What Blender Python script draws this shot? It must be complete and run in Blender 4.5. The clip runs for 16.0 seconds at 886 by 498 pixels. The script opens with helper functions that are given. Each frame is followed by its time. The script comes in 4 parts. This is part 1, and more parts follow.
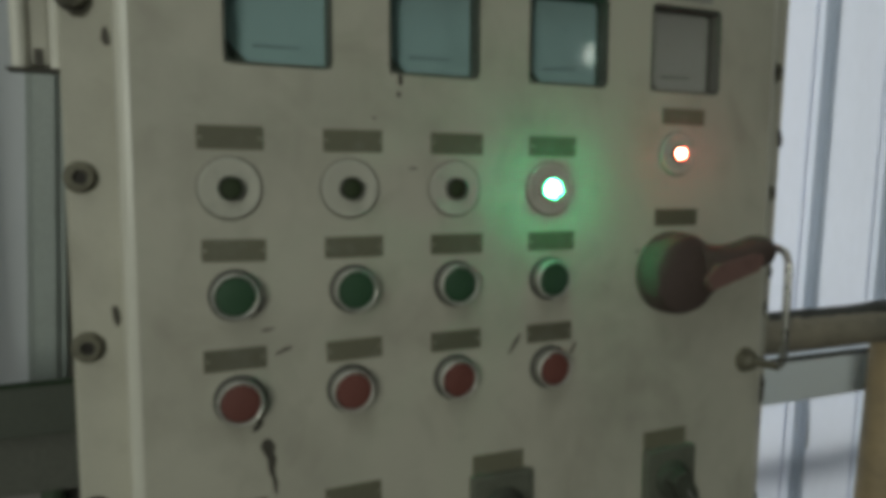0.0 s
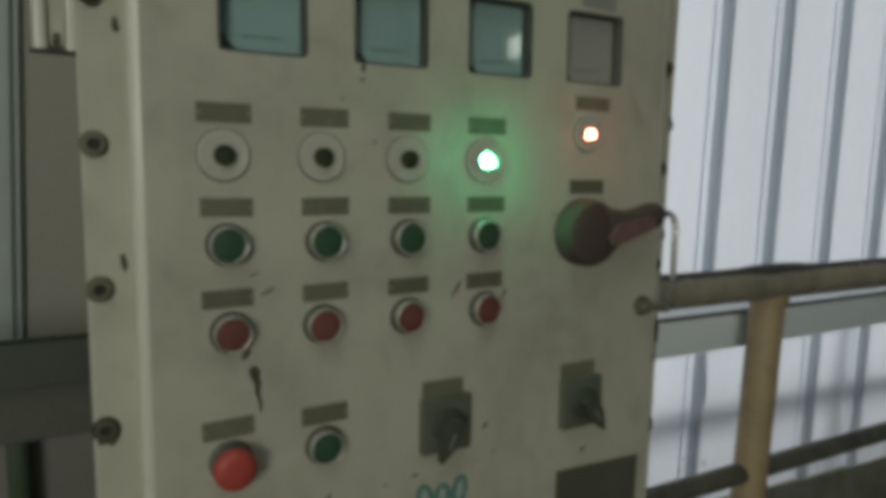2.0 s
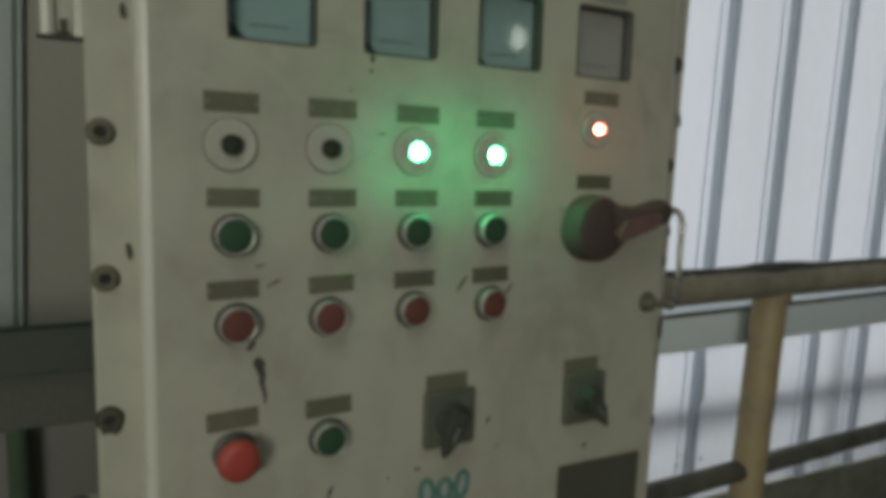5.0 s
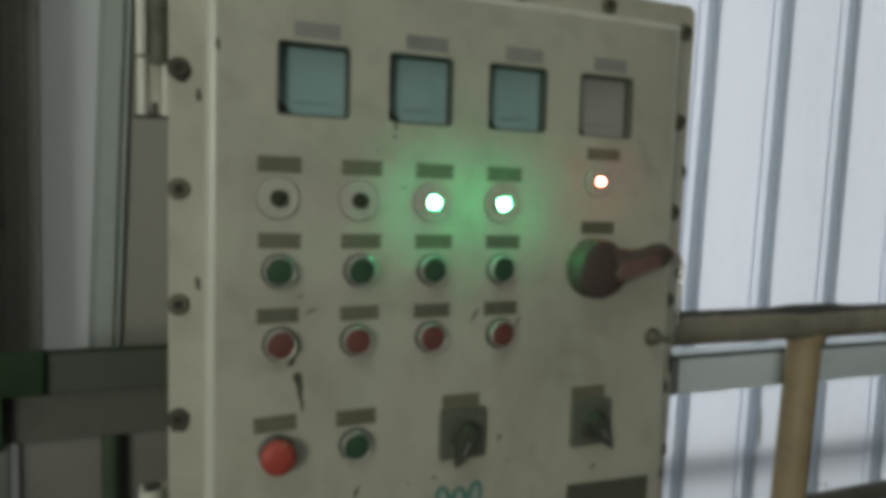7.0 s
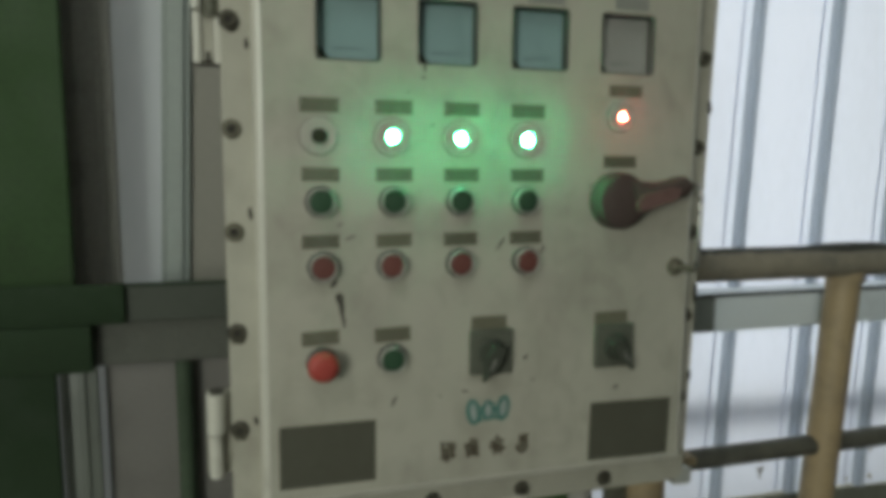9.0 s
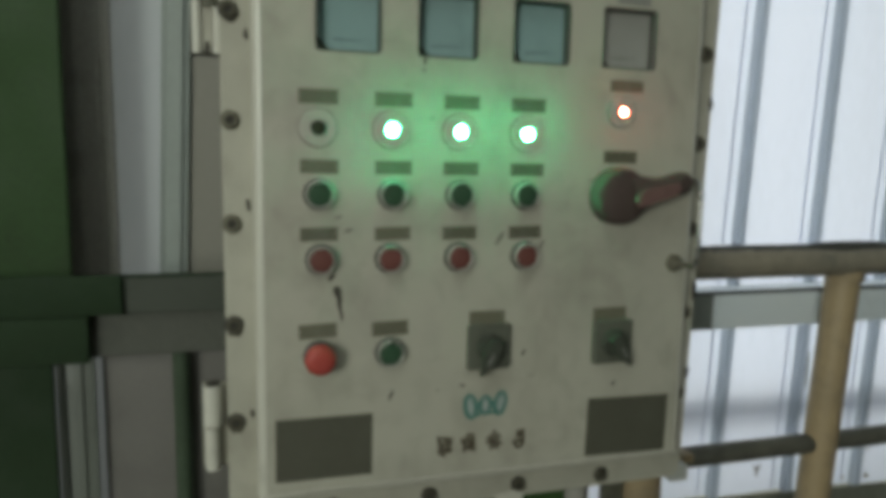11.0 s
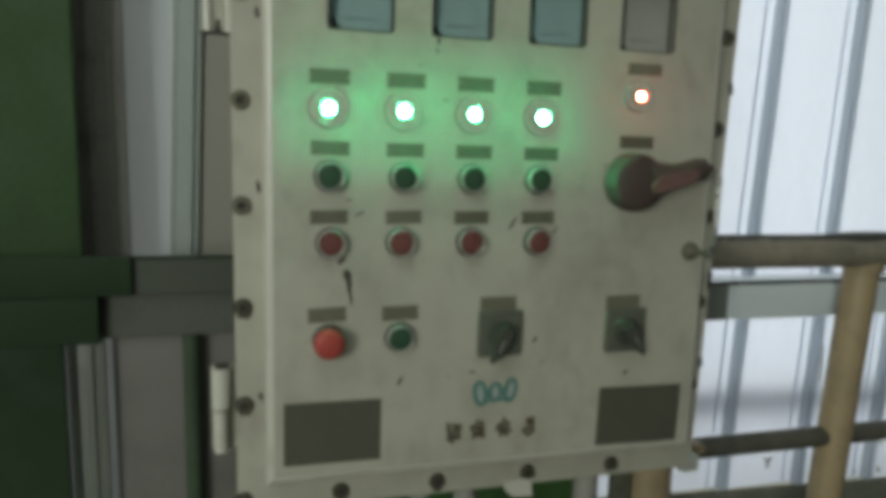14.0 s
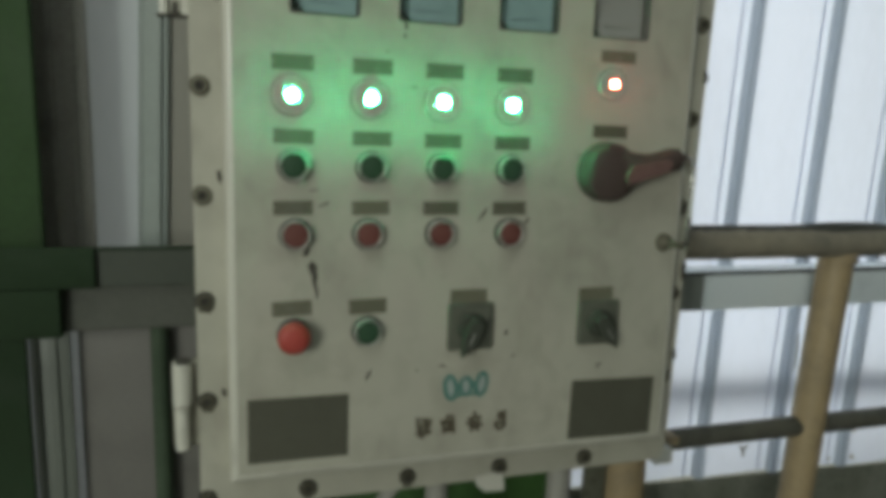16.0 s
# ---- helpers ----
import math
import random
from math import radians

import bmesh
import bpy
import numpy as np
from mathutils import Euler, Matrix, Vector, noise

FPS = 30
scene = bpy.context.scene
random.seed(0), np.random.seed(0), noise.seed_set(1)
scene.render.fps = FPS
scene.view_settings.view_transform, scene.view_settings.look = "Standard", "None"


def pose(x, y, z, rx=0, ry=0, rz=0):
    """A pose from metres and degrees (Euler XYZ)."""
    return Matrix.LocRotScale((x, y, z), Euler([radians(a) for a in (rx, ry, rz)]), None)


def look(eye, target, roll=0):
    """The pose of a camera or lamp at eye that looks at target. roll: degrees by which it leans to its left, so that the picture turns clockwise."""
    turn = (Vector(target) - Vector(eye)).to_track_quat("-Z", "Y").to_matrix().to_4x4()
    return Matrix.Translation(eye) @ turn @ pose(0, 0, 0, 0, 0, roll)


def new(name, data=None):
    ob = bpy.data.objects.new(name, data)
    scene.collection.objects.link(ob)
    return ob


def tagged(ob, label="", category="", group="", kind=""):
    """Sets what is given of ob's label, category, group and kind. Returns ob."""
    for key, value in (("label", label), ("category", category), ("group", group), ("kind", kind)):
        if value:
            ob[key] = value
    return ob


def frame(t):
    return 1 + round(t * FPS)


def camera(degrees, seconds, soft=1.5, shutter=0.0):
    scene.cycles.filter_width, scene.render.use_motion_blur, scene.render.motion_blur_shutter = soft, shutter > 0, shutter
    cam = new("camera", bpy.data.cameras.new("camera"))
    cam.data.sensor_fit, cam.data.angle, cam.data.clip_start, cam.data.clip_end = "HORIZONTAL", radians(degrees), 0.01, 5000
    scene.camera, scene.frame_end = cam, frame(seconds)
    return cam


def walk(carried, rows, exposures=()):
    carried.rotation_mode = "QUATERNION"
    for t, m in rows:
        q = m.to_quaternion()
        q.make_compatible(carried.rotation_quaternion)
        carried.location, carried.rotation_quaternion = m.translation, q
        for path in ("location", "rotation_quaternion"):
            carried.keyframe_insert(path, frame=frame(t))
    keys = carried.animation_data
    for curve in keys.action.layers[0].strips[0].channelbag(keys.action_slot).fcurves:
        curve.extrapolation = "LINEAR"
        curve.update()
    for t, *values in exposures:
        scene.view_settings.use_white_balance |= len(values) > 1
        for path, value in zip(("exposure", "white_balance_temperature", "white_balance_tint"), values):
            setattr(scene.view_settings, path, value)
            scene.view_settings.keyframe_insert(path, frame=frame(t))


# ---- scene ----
cam = camera(66.5, 16.0, soft=6.0, shutter=0.4)
PATH = [
    (0, (-0.002, 0.028, 1.478), (0.732, 1.879, 1.29), 0.2),
    (0.5, (-0.049, -0.023, 1.478), (0.819, 1.773, 1.321), -0.3),
    (1, (-0.052, -0.05, 1.471), (0.903, 1.697, 1.283), 0.5),
    (1.5, (-0.053, -0.055, 1.47), (0.902, 1.691, 1.272), 0.3),
    (2, (-0.062, -0.055, 1.464), (0.872, 1.7, 1.243), 0.7),
    (2.5, (-0.063, -0.049, 1.463), (0.856, 1.71, 1.217), 0.8),
    (3, (-0.064, -0.05, 1.463), (0.873, 1.7, 1.222), 1.2),
    (3.5, (-0.065, -0.051, 1.465), (0.877, 1.696, 1.218), 1.5),
    (6, (-0.07, -0.048, 1.465), (0.851, 1.711, 1.229), 1.9),
    (6.5, (-0.076, -0.084, 1.469), (0.787, 1.714, 1.317), 1.6),
    (7, (-0.052, -0.162, 1.474), (0.671, 1.698, 1.343), 1.5),
    (7.5, (-0.047, -0.22, 1.449), (0.609, 1.657, 1.231), -0.7),
    (8, (-0.049, -0.237, 1.448), (0.555, 1.657, 1.23), -0.3),
    (8.5, (-0.041, -0.236, 1.447), (0.541, 1.664, 1.221), 0.1),
    (9, (-0.039, -0.231, 1.447), (0.51, 1.677, 1.203), 0.5),
    (11.5, (-0.036, -0.227, 1.444), (0.51, 1.679, 1.183), 1.3),
    (12, (-0.033, -0.223, 1.443), (0.49, 1.688, 1.169), 1.4),
    (12.5, (-0.034, -0.222, 1.44), (0.491, 1.687, 1.155), 1.4),
    (13, (-0.035, -0.222, 1.441), (0.479, 1.69, 1.155), 1.6),
    (13.5, (-0.035, -0.221, 1.442), (0.482, 1.691, 1.157), 1.7),
    (14, (-0.035, -0.219, 1.44), (0.483, 1.69, 1.147), 1.7),
    (14.5, (-0.036, -0.215, 1.441), (0.47, 1.696, 1.144), 1.7),
    (15, (-0.028, -0.213, 1.445), (0.48, 1.699, 1.151), 2.1),
    (15.5, (-0.021, -0.207, 1.443), (0.51, 1.695, 1.131), 2.0),
    (16, (-0.016, -0.206, 1.441), (0.549, 1.684, 1.116), 1.9),
]
EXPOSURES = [(0.0, -0.02, 6500, 3), (0.8, 0.03, 6700, 3), (6.0, 0.05, 6700, 4), (7.0, 0.15, 6600, 4), (7.6, 0.33, 6550, 4), (9.0, 0.47, 6500, 3), (16.0, 0.49, 6450, 2)]
walk(cam, [(t, look(eye, target, roll)) for t, eye, target, roll in PATH], EXPOSURES)

# ---- world, sun and large lights ----
SUN_UP, SUN_TURN = 48.0, 25.0      # the overcast sun stands behind the ribbed wall
world = bpy.data.worlds.new("sky")
world.use_nodes = True
scene.world = world
wn, wl = world.node_tree.nodes, world.node_tree.links
sky = wn.new("ShaderNodeTexSky")
sky.sky_type, sky.sun_disc = "NISHITA", False
sky.sun_elevation, sky.sun_rotation = radians(SUN_UP), radians(SUN_TURN)
sky.dust_density, sky.air_density = 4.0, 1.0
wl.new(sky.outputs[0], wn["Background"].inputs[0])
wn["Background"].inputs[1].default_value = 0.10

sun = new("sun", bpy.data.lights.new("sun", "SUN"))
sun.data.energy, sun.data.angle, sun.data.color = 2.4, radians(25), (1.0, 0.98, 0.95)
a, e = radians(SUN_TURN), radians(SUN_UP)
sun.matrix_basis = look((0, 0, 9), (-math.sin(a) * math.cos(e), -math.cos(a) * math.cos(e), 9 - math.sin(e)))

# fill lamp in an unseen roof opening, both added to light the panel from above
top_fill_light = new("top_fill_light", bpy.data.lights.new("top_fill_light", "AREA"))
top_fill_light.data.shape, top_fill_light.data.size, top_fill_light.data.size_y = "RECTANGLE", 1.9, 1.5
top_fill_light.data.energy, top_fill_light.data.color = 11.0, (1.0, 1.0, 0.92)
top_fill_light.matrix_basis = pose(-0.70, -0.70, 3.39)

# a high window behind to the left, and a small bright one far to the right
for name, at, wide, tall, power in (("window_light", (-2.50, -2.99, 1.95), 1.3, 1.1, 62.0), ("vent_light", (2.60, -2.99, 2.345), 0.06, 0.13, 0.22)):
    lamp = new(name, bpy.data.lights.new(name, "AREA"))
    lamp.data.shape, lamp.data.size, lamp.data.size_y = "RECTANGLE", wide, tall
    lamp.data.energy, lamp.data.color = power, (1.0, 1.0, 0.94)
    lamp.matrix_basis = pose(*at, 90, 0, 0)


# ---- materials ----
def material(name, base, rough=0.6, metal=0.0, grain=300.0, vary=0.12, bump=0.15, stain=6.0, stain_colour=None, stain_amount=0.35, stain_from=0.52, stain_to=0.72,
             per_object=0.0, coat=0.0, smudge=0.0):
    """A painted or metal surface with grain, blotches and stains at two scales, in object metres."""
    m = bpy.data.materials.new(name)
    m.use_nodes = True
    n, l = m.node_tree.nodes, m.node_tree.links
    bsdf = n["Principled BSDF"]
    co = n.new("ShaderNodeTexCoord")
    geo = n.new("ShaderNodeNewGeometry")
    fine = n.new("ShaderNodeTexNoise")
    fine.inputs["Scale"].default_value, fine.inputs["Detail"].default_value = grain, 4
    l.new(geo.outputs["Position"] if per_object == 0 else co.outputs["Object"], fine.inputs["Vector"])
    broad = n.new("ShaderNodeTexNoise")
    broad.inputs["Scale"].default_value, broad.inputs["Detail"].default_value, broad.inputs["Roughness"].default_value = stain, 6, 0.62
    l.new(geo.outputs["Position"], broad.inputs["Vector"])
    ramp = n.new("ShaderNodeMapRange")
    ramp.inputs[1].default_value, ramp.inputs[2].default_value = stain_from, stain_to
    ramp.inputs[3].default_value, ramp.inputs[4].default_value = 0.0, stain_amount
    l.new(broad.outputs["Fac"], ramp.inputs[0])
    mix = n.new("ShaderNodeMixRGB")
    mix.inputs[1].default_value = (*base, 1)
    mix.inputs[2].default_value = (*(stain_colour or tuple(c * 0.45 for c in base)), 1)
    l.new(ramp.outputs[0], mix.inputs[0])
    if smudge:
        hazy = n.new("ShaderNodeTexNoise")
        hazy.inputs["Scale"].default_value, hazy.inputs["Detail"].default_value, hazy.inputs["Distortion"].default_value = 22.0, 7, 1.2
        l.new(geo.outputs["Position"], hazy.inputs["Vector"])
        streak = n.new("ShaderNodeTexNoise")
        squeeze = n.new("ShaderNodeMapping")
        squeeze.inputs["Scale"].default_value = (30.0, 30.0, 9.0)
        l.new(geo.outputs["Position"], squeeze.inputs[0])
        streak.inputs["Scale"].default_value, streak.inputs["Detail"].default_value = 1.0, 5
        l.new(squeeze.outputs[0], streak.inputs["Vector"])
        both = n.new("ShaderNodeMath")
        both.operation = "MULTIPLY"
        l.new(hazy.outputs["Fac"], both.inputs[0])
        l.new(streak.outputs["Fac"], both.inputs[1])
        cut = n.new("ShaderNodeMapRange")
        cut.inputs[1].default_value, cut.inputs[2].default_value = 0.24, 0.42
        cut.inputs[3].default_value, cut.inputs[4].default_value = 0.0, smudge
        l.new(both.outputs[0], cut.inputs[0])
        second = n.new("ShaderNodeMixRGB")
        second.inputs[2].default_value = (0.22, 0.20, 0.155, 1)
        l.new(mix.outputs[0], second.inputs[1])
        l.new(cut.outputs[0], second.inputs[0])
        mix = second
    hsv = n.new("ShaderNodeHueSaturation")
    val = n.new("ShaderNodeMapRange")
    val.inputs[1].default_value, val.inputs[2].default_value = 0.3, 0.7
    val.inputs[3].default_value, val.inputs[4].default_value = 1 - vary, 1 + vary
    l.new(fine.outputs["Fac"], val.inputs[0])
    last = val.outputs[0]
    if per_object:
        info = n.new("ShaderNodeObjectInfo")
        rnd = n.new("ShaderNodeMapRange")
        rnd.inputs[3].default_value, rnd.inputs[4].default_value = 1 - per_object, 1 + per_object
        l.new(info.outputs["Random"], rnd.inputs[0])
        mul = n.new("ShaderNodeMath")
        mul.operation = "MULTIPLY"
        l.new(last, mul.inputs[0])
        l.new(rnd.outputs[0], mul.inputs[1])
        last = mul.outputs[0]
    l.new(last, hsv.inputs["Value"])
    l.new(mix.outputs[0], hsv.inputs["Color"])
    l.new(hsv.outputs[0], bsdf.inputs["Base Color"])
    bsdf.inputs["Metallic"].default_value = metal
    rr = n.new("ShaderNodeMapRange")
    rr.inputs[1].default_value, rr.inputs[2].default_value = 0.3, 0.7
    rr.inputs[3].default_value, rr.inputs[4].default_value = max(0.03, rough - 0.12), min(1.0, rough + 0.12)
    l.new(broad.outputs["Fac"], rr.inputs[0])
    l.new(rr.outputs[0], bsdf.inputs["Roughness"])
    bsdf.inputs["Coat Weight"].default_value = coat
    if bump:
        b = n.new("ShaderNodeBump")
        b.inputs["Strength"].default_value, b.inputs["Distance"].default_value = bump, 0.0006
        l.new(fine.outputs["Fac"], b.inputs["Height"])
        l.new(b.outputs[0], bsdf.inputs["Normal"])
    return m


def sheet_material(name, colour, through_share, stain=2.5, amount=0.25):
    """Glass-fibre sheet: daylight from outside comes through it, diffuse."""
    m = bpy.data.materials.new(name)
    m.use_nodes = True
    n, l = m.node_tree.nodes, m.node_tree.links
    out = n["Material Output"]
    n.remove(n["Principled BSDF"])
    geo = n.new("ShaderNodeNewGeometry")
    stretch = n.new("ShaderNodeMapping")
    stretch.inputs["Scale"].default_value = (1.0, 1.0, 0.35)
    l.new(geo.outputs["Position"], stretch.inputs[0])
    noise_a = n.new("ShaderNodeTexNoise")
    noise_a.inputs["Scale"].default_value, noise_a.inputs["Detail"].default_value = stain, 8
    l.new(stretch.outputs[0], noise_a.inputs["Vector"])
    noise_b = n.new("ShaderNodeTexNoise")
    noise_b.inputs["Scale"].default_value, noise_b.inputs["Detail"].default_value = 70.0, 5
    l.new(stretch.outputs[0], noise_b.inputs["Vector"])
    add = n.new("ShaderNodeMath")
    add.operation = "MULTIPLY_ADD"
    add.inputs[1].default_value = 0.35
    l.new(noise_b.outputs["Fac"], add.inputs[0])
    l.new(noise_a.outputs["Fac"], add.inputs[2])
    ramp = n.new("ShaderNodeMapRange")
    ramp.inputs[1].default_value, ramp.inputs[2].default_value = 0.55, 0.95
    ramp.inputs[3].default_value, ramp.inputs[4].default_value = 0.0, amount
    l.new(add.outputs[0], ramp.inputs[0])
    mix = n.new("ShaderNodeMixRGB")
    mix.inputs[1].default_value = (*colour, 1)
    mix.inputs[2].default_value = (colour[0] * 0.55, colour[1] * 0.58, colour[2] * 0.55, 1)
    l.new(ramp.outputs[0], mix.inputs[0])
    tr, df, gl = n.new("ShaderNodeBsdfTranslucent"), n.new("ShaderNodeBsdfDiffuse"), n.new("ShaderNodeBsdfGlossy")
    gl.inputs["Roughness"].default_value = 0.35
    l.new(mix.outputs[0], tr.inputs[0])
    l.new(mix.outputs[0], df.inputs[0])
    two = n.new("ShaderNodeMixShader")
    two.inputs[0].default_value = through_share
    l.new(df.outputs[0], two.inputs[1])
    l.new(tr.outputs[0], two.inputs[2])
    fin = n.new("ShaderNodeMixShader")
    fin.inputs[0].default_value = 0.03
    l.new(two.outputs[0], fin.inputs[1])
    l.new(gl.outputs[0], fin.inputs[2])
    l.new(fin.outputs[0], out.inputs[0])
    return m


def glow_material(name, colour, strength):
    m = bpy.data.materials.new(name)
    m.use_nodes = True
    b = m.node_tree.nodes["Principled BSDF"]
    b.inputs["Base Color"].default_value = (*colour, 1)
    b.inputs["Emission Color"].default_value = (*colour, 1)
    b.inputs["Emission Strength"].default_value = strength
    return m


def glass_material(name, tint=(0.86, 0.95, 0.93, 1), rough=0.06):
    m = bpy.data.materials.new(name)
    m.use_nodes = True
    n, l = m.node_tree.nodes, m.node_tree.links
    n.remove(n["Principled BSDF"])
    clear, gloss, mix, lw = n.new("ShaderNodeBsdfTransparent"), n.new("ShaderNodeBsdfGlossy"), n.new("ShaderNodeMixShader"), n.new("ShaderNodeLayerWeight")
    power, share = n.new("ShaderNodeMath"), n.new("ShaderNodeMapRange")
    power.operation, power.inputs[1].default_value = "POWER", 5.0
    share.inputs[3].default_value, share.inputs[4].default_value = 0.05, 0.9
    l.new(lw.outputs["Facing"], power.inputs[0])
    l.new(power.outputs[0], share.inputs[0])
    clear.inputs[0].default_value = tint
    gloss.inputs["Roughness"].default_value = rough
    l.new(share.outputs[0], mix.inputs[0])
    l.new(clear.outputs[0], mix.inputs[1])
    l.new(gloss.outputs[0], mix.inputs[2])
    l.new(mix.outputs[0], n["Material Output"].inputs[0])
    return m


PAINT = material("cabinet_paint", (0.425, 0.412, 0.332), 0.5, grain=900, vary=0.05, bump=0.25, stain=7, stain_colour=(0.27, 0.26, 0.21), stain_amount=0.6, stain_from=0.48, stain_to=0.72, smudge=0.34)
PAINT_EDGE = material("pale_rim_paint", (0.55, 0.54, 0.46), 0.4, grain=900, vary=0.05, bump=0.2, stain=25, stain_colour=(0.36, 0.35, 0.29), stain_amount=0.6)
PAINT_BODY = material("cabinet_body_paint", (0.36, 0.37, 0.33), 0.55, grain=700, vary=0.06, stain=9, stain_colour=(0.2, 0.19, 0.15), stain_amount=0.6)
PLATE = material("label_plate", (0.118, 0.114, 0.076), 0.6, metal=0.0, grain=1500, vary=0.15, stain=60, stain_colour=(0.2, 0.2, 0.17), stain_amount=0.4, per_object=0.18)
PLATE_PALE = material("faded_label_plate", (0.23, 0.23, 0.205), 0.5, grain=1500, vary=0.12, stain=60, per_object=0.1)
PLATE_DARK = material("rating_plate", (0.074, 0.073, 0.050), 0.7, grain=900, vary=0.12, stain=30, stain_colour=(0.095, 0.098, 0.07), stain_amount=0.5)
CHROME = material("worn_chrome", (0.54, 0.54, 0.48), 0.5, metal=0.6, grain=1200, vary=0.1, bump=0.05, stain=90, stain_colour=(0.25, 0.23, 0.2), stain_amount=0.5)
WIRE = material("steel_wire", (0.34, 0.34, 0.31), 0.32, metal=0.85, grain=900, vary=0.15, bump=0.05, stain=70, stain_colour=(0.2, 0.19, 0.16), stain_amount=0.5)
SILVER = material("lamp_bezel", (0.43, 0.425, 0.35), 0.55, metal=0.0, grain=1200, vary=0.08, stain=80, stain_amount=0.3)
SLEEVE = material("dull_sleeve", (0.20, 0.195, 0.165), 0.55, metal=0.4, grain=900, vary=0.2, stain=80)
DARK_RING = material("dark_collar", (0.07, 0.07, 0.06), 0.5, grain=900, vary=0.2, stain=80)
GREEN_CAP = material("green_cap", (0.022, 0.066, 0.028), 0.65, grain=800, vary=0.1, stain=60, stain_colour=(0.03, 0.06, 0.045), stain_amount=0.5)
RED_CAP = material("red_cap", (0.122, 0.041, 0.031), 0.62, grain=800, vary=0.1, stain=60, stain_colour=(0.13, 0.05, 0.04), stain_amount=0.5, per_object=0.15)
RED_MUSHROOM = material("red_mushroom", (0.36, 0.052, 0.038), 0.55, grain=700, vary=0.06, bump=0.08, stain=50, stain_colour=(0.35, 0.06, 0.05), stain_amount=0.4)
METER_RIM = material("meter_rim", (0.055, 0.062, 0.048), 0.6, grain=600, vary=0.2, stain=40, stain_colour=(0.09, 0.09, 0.07), stain_amount=0.5)
BROWN = material("dark_brown_handle", (0.066, 0.046, 0.038), 0.78, grain=500, vary=0.2, stain=40, stain_colour=(0.085, 0.065, 0.055), stain_amount=0.6)
GRIP_RED = material("faded_red_insert", (0.155, 0.09, 0.076), 0.6, grain=500, vary=0.15, stain=60)
SWITCH_GREY = material("switch_plate", (0.097, 0.103, 0.076), 0.75, grain=800, vary=0.1, stain=50)
SWITCH_DARK = material("switch_knob", (0.048, 0.054, 0.038), 0.8, grain=800, vary=0.15, stain=50)
FACE = material("meter_face", (0.38, 0.44, 0.445), 0.7, grain=700, vary=0.03, bump=0, stain=30, stain_colour=(0.28, 0.33, 0.32), stain_amount=0.5)
FACE_GREY = material("greyed_meter_face", (0.42, 0.415, 0.395), 0.7, grain=700, vary=0.03, bump=0, stain=30, stain_colour=(0.38, 0.37, 0.34), stain_amount=0.5)
LENS_OFF = material("unlit_lens", (0.028, 0.042, 0.014), 0.7, grain=900, vary=0.1, stain=60)
GLASS = glass_material("meter_glass")
GLASS_DULL = glass_material("dull_meter_glass", (0.90, 0.905, 0.885, 1), 0.5)
RIM_DULL = material("dull_meter_rim", (0.10, 0.098, 0.085), 0.6, grain=600, vary=0.2, stain=40)
PRINT = material("faint_print", (0.13, 0.14, 0.13), 0.7, grain=600, vary=0.2, stain=90)
# far stronger than the lamp, so spill on the panel imitates a hazy halo
GREEN_GLOW = glow_material("green_glow", (0.085, 1.0, 0.42), 1250.0)
RED_GLOW = glow_material("red_glow", (1.0, 0.10, 0.065), 230.0)
BOLT = material("rusty_bolt", (0.135, 0.128, 0.09), 0.6, metal=0.2, grain=700, vary=0.25, stain=120, stain_colour=(0.07, 0.055, 0.035), stain_amount=0.7)
BARE = material("grimy_bare_metal", (0.10, 0.10, 0.07), 0.7, grain=500, vary=0.25, stain=60, stain_colour=(0.04, 0.04, 0.025), stain_amount=0.8)
BOLT_DARK = material("grimy_bolt", (0.075, 0.07, 0.045), 0.75, grain=700, vary=0.3, stain=120, stain_colour=(0.035, 0.03, 0.02), stain_amount=0.7)
BOLT_HOLE = material("bolt_socket", (0.03, 0.027, 0.022), 0.8, grain=600, vary=0.3)
CHIP = material("bare_chip", (0.06, 0.055, 0.042), 0.8, grain=700, vary=0.3)
TEAL = material("teal_print", (0.075, 0.19, 0.155), 0.6, grain=500, vary=0.2, stain=90, stain_colour=(0.25, 0.3, 0.28), stain_amount=0.6)
TEAL_PALE = material("faded_teal_print", (0.33, 0.37, 0.34), 0.6, grain=500, vary=0.1, stain=90)
INK = material("dark_print", (0.07, 0.058, 0.034), 0.6, grain=500, vary=0.2, stain=120, stain_colour=(0.25, 0.24, 0.2), stain_amount=0.6)
RAIL = material("tan_rail_paint", (0.36, 0.275, 0.155), 0.55, grain=350, vary=0.12, bump=0.3, stain=14, stain_colour=(0.2, 0.165, 0.11), stain_amount=0.7, stain_from=0.45, stain_to=0.7)
RAIL_TOP = material("grimy_rail_paint", (0.31, 0.275, 0.205), 0.6, grain=350, vary=0.12, bump=0.4, stain=14, stain_colour=(0.16, 0.15, 0.12), stain_amount=0.8, stain_from=0.42, stain_to=0.68)
RAIL_MID = material("dark_rail_paint", (0.11, 0.107, 0.082), 0.55, grain=350, vary=0.15, bump=0.4, stain=18, stain_colour=(0.055, 0.055, 0.045), stain_amount=0.9, stain_from=0.42, stain_to=0.68)
GRIME = material("caked_grime", (0.055, 0.055, 0.045), 0.9, grain=200, vary=0.3, bump=0.8, stain=30)
TRAY = material("galvanised_channel", (0.78, 0.85, 0.87), 0.45, metal=0.0, grain=300, vary=0.06, stain=8, stain_amount=0.35)
CHANNEL_END = material("dark_channel_end", (0.20, 0.22, 0.20), 0.6, grain=300, vary=0.08, stain=10, stain_amount=0.4)
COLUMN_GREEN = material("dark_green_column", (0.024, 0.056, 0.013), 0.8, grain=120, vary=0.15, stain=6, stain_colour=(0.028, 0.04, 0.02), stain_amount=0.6)
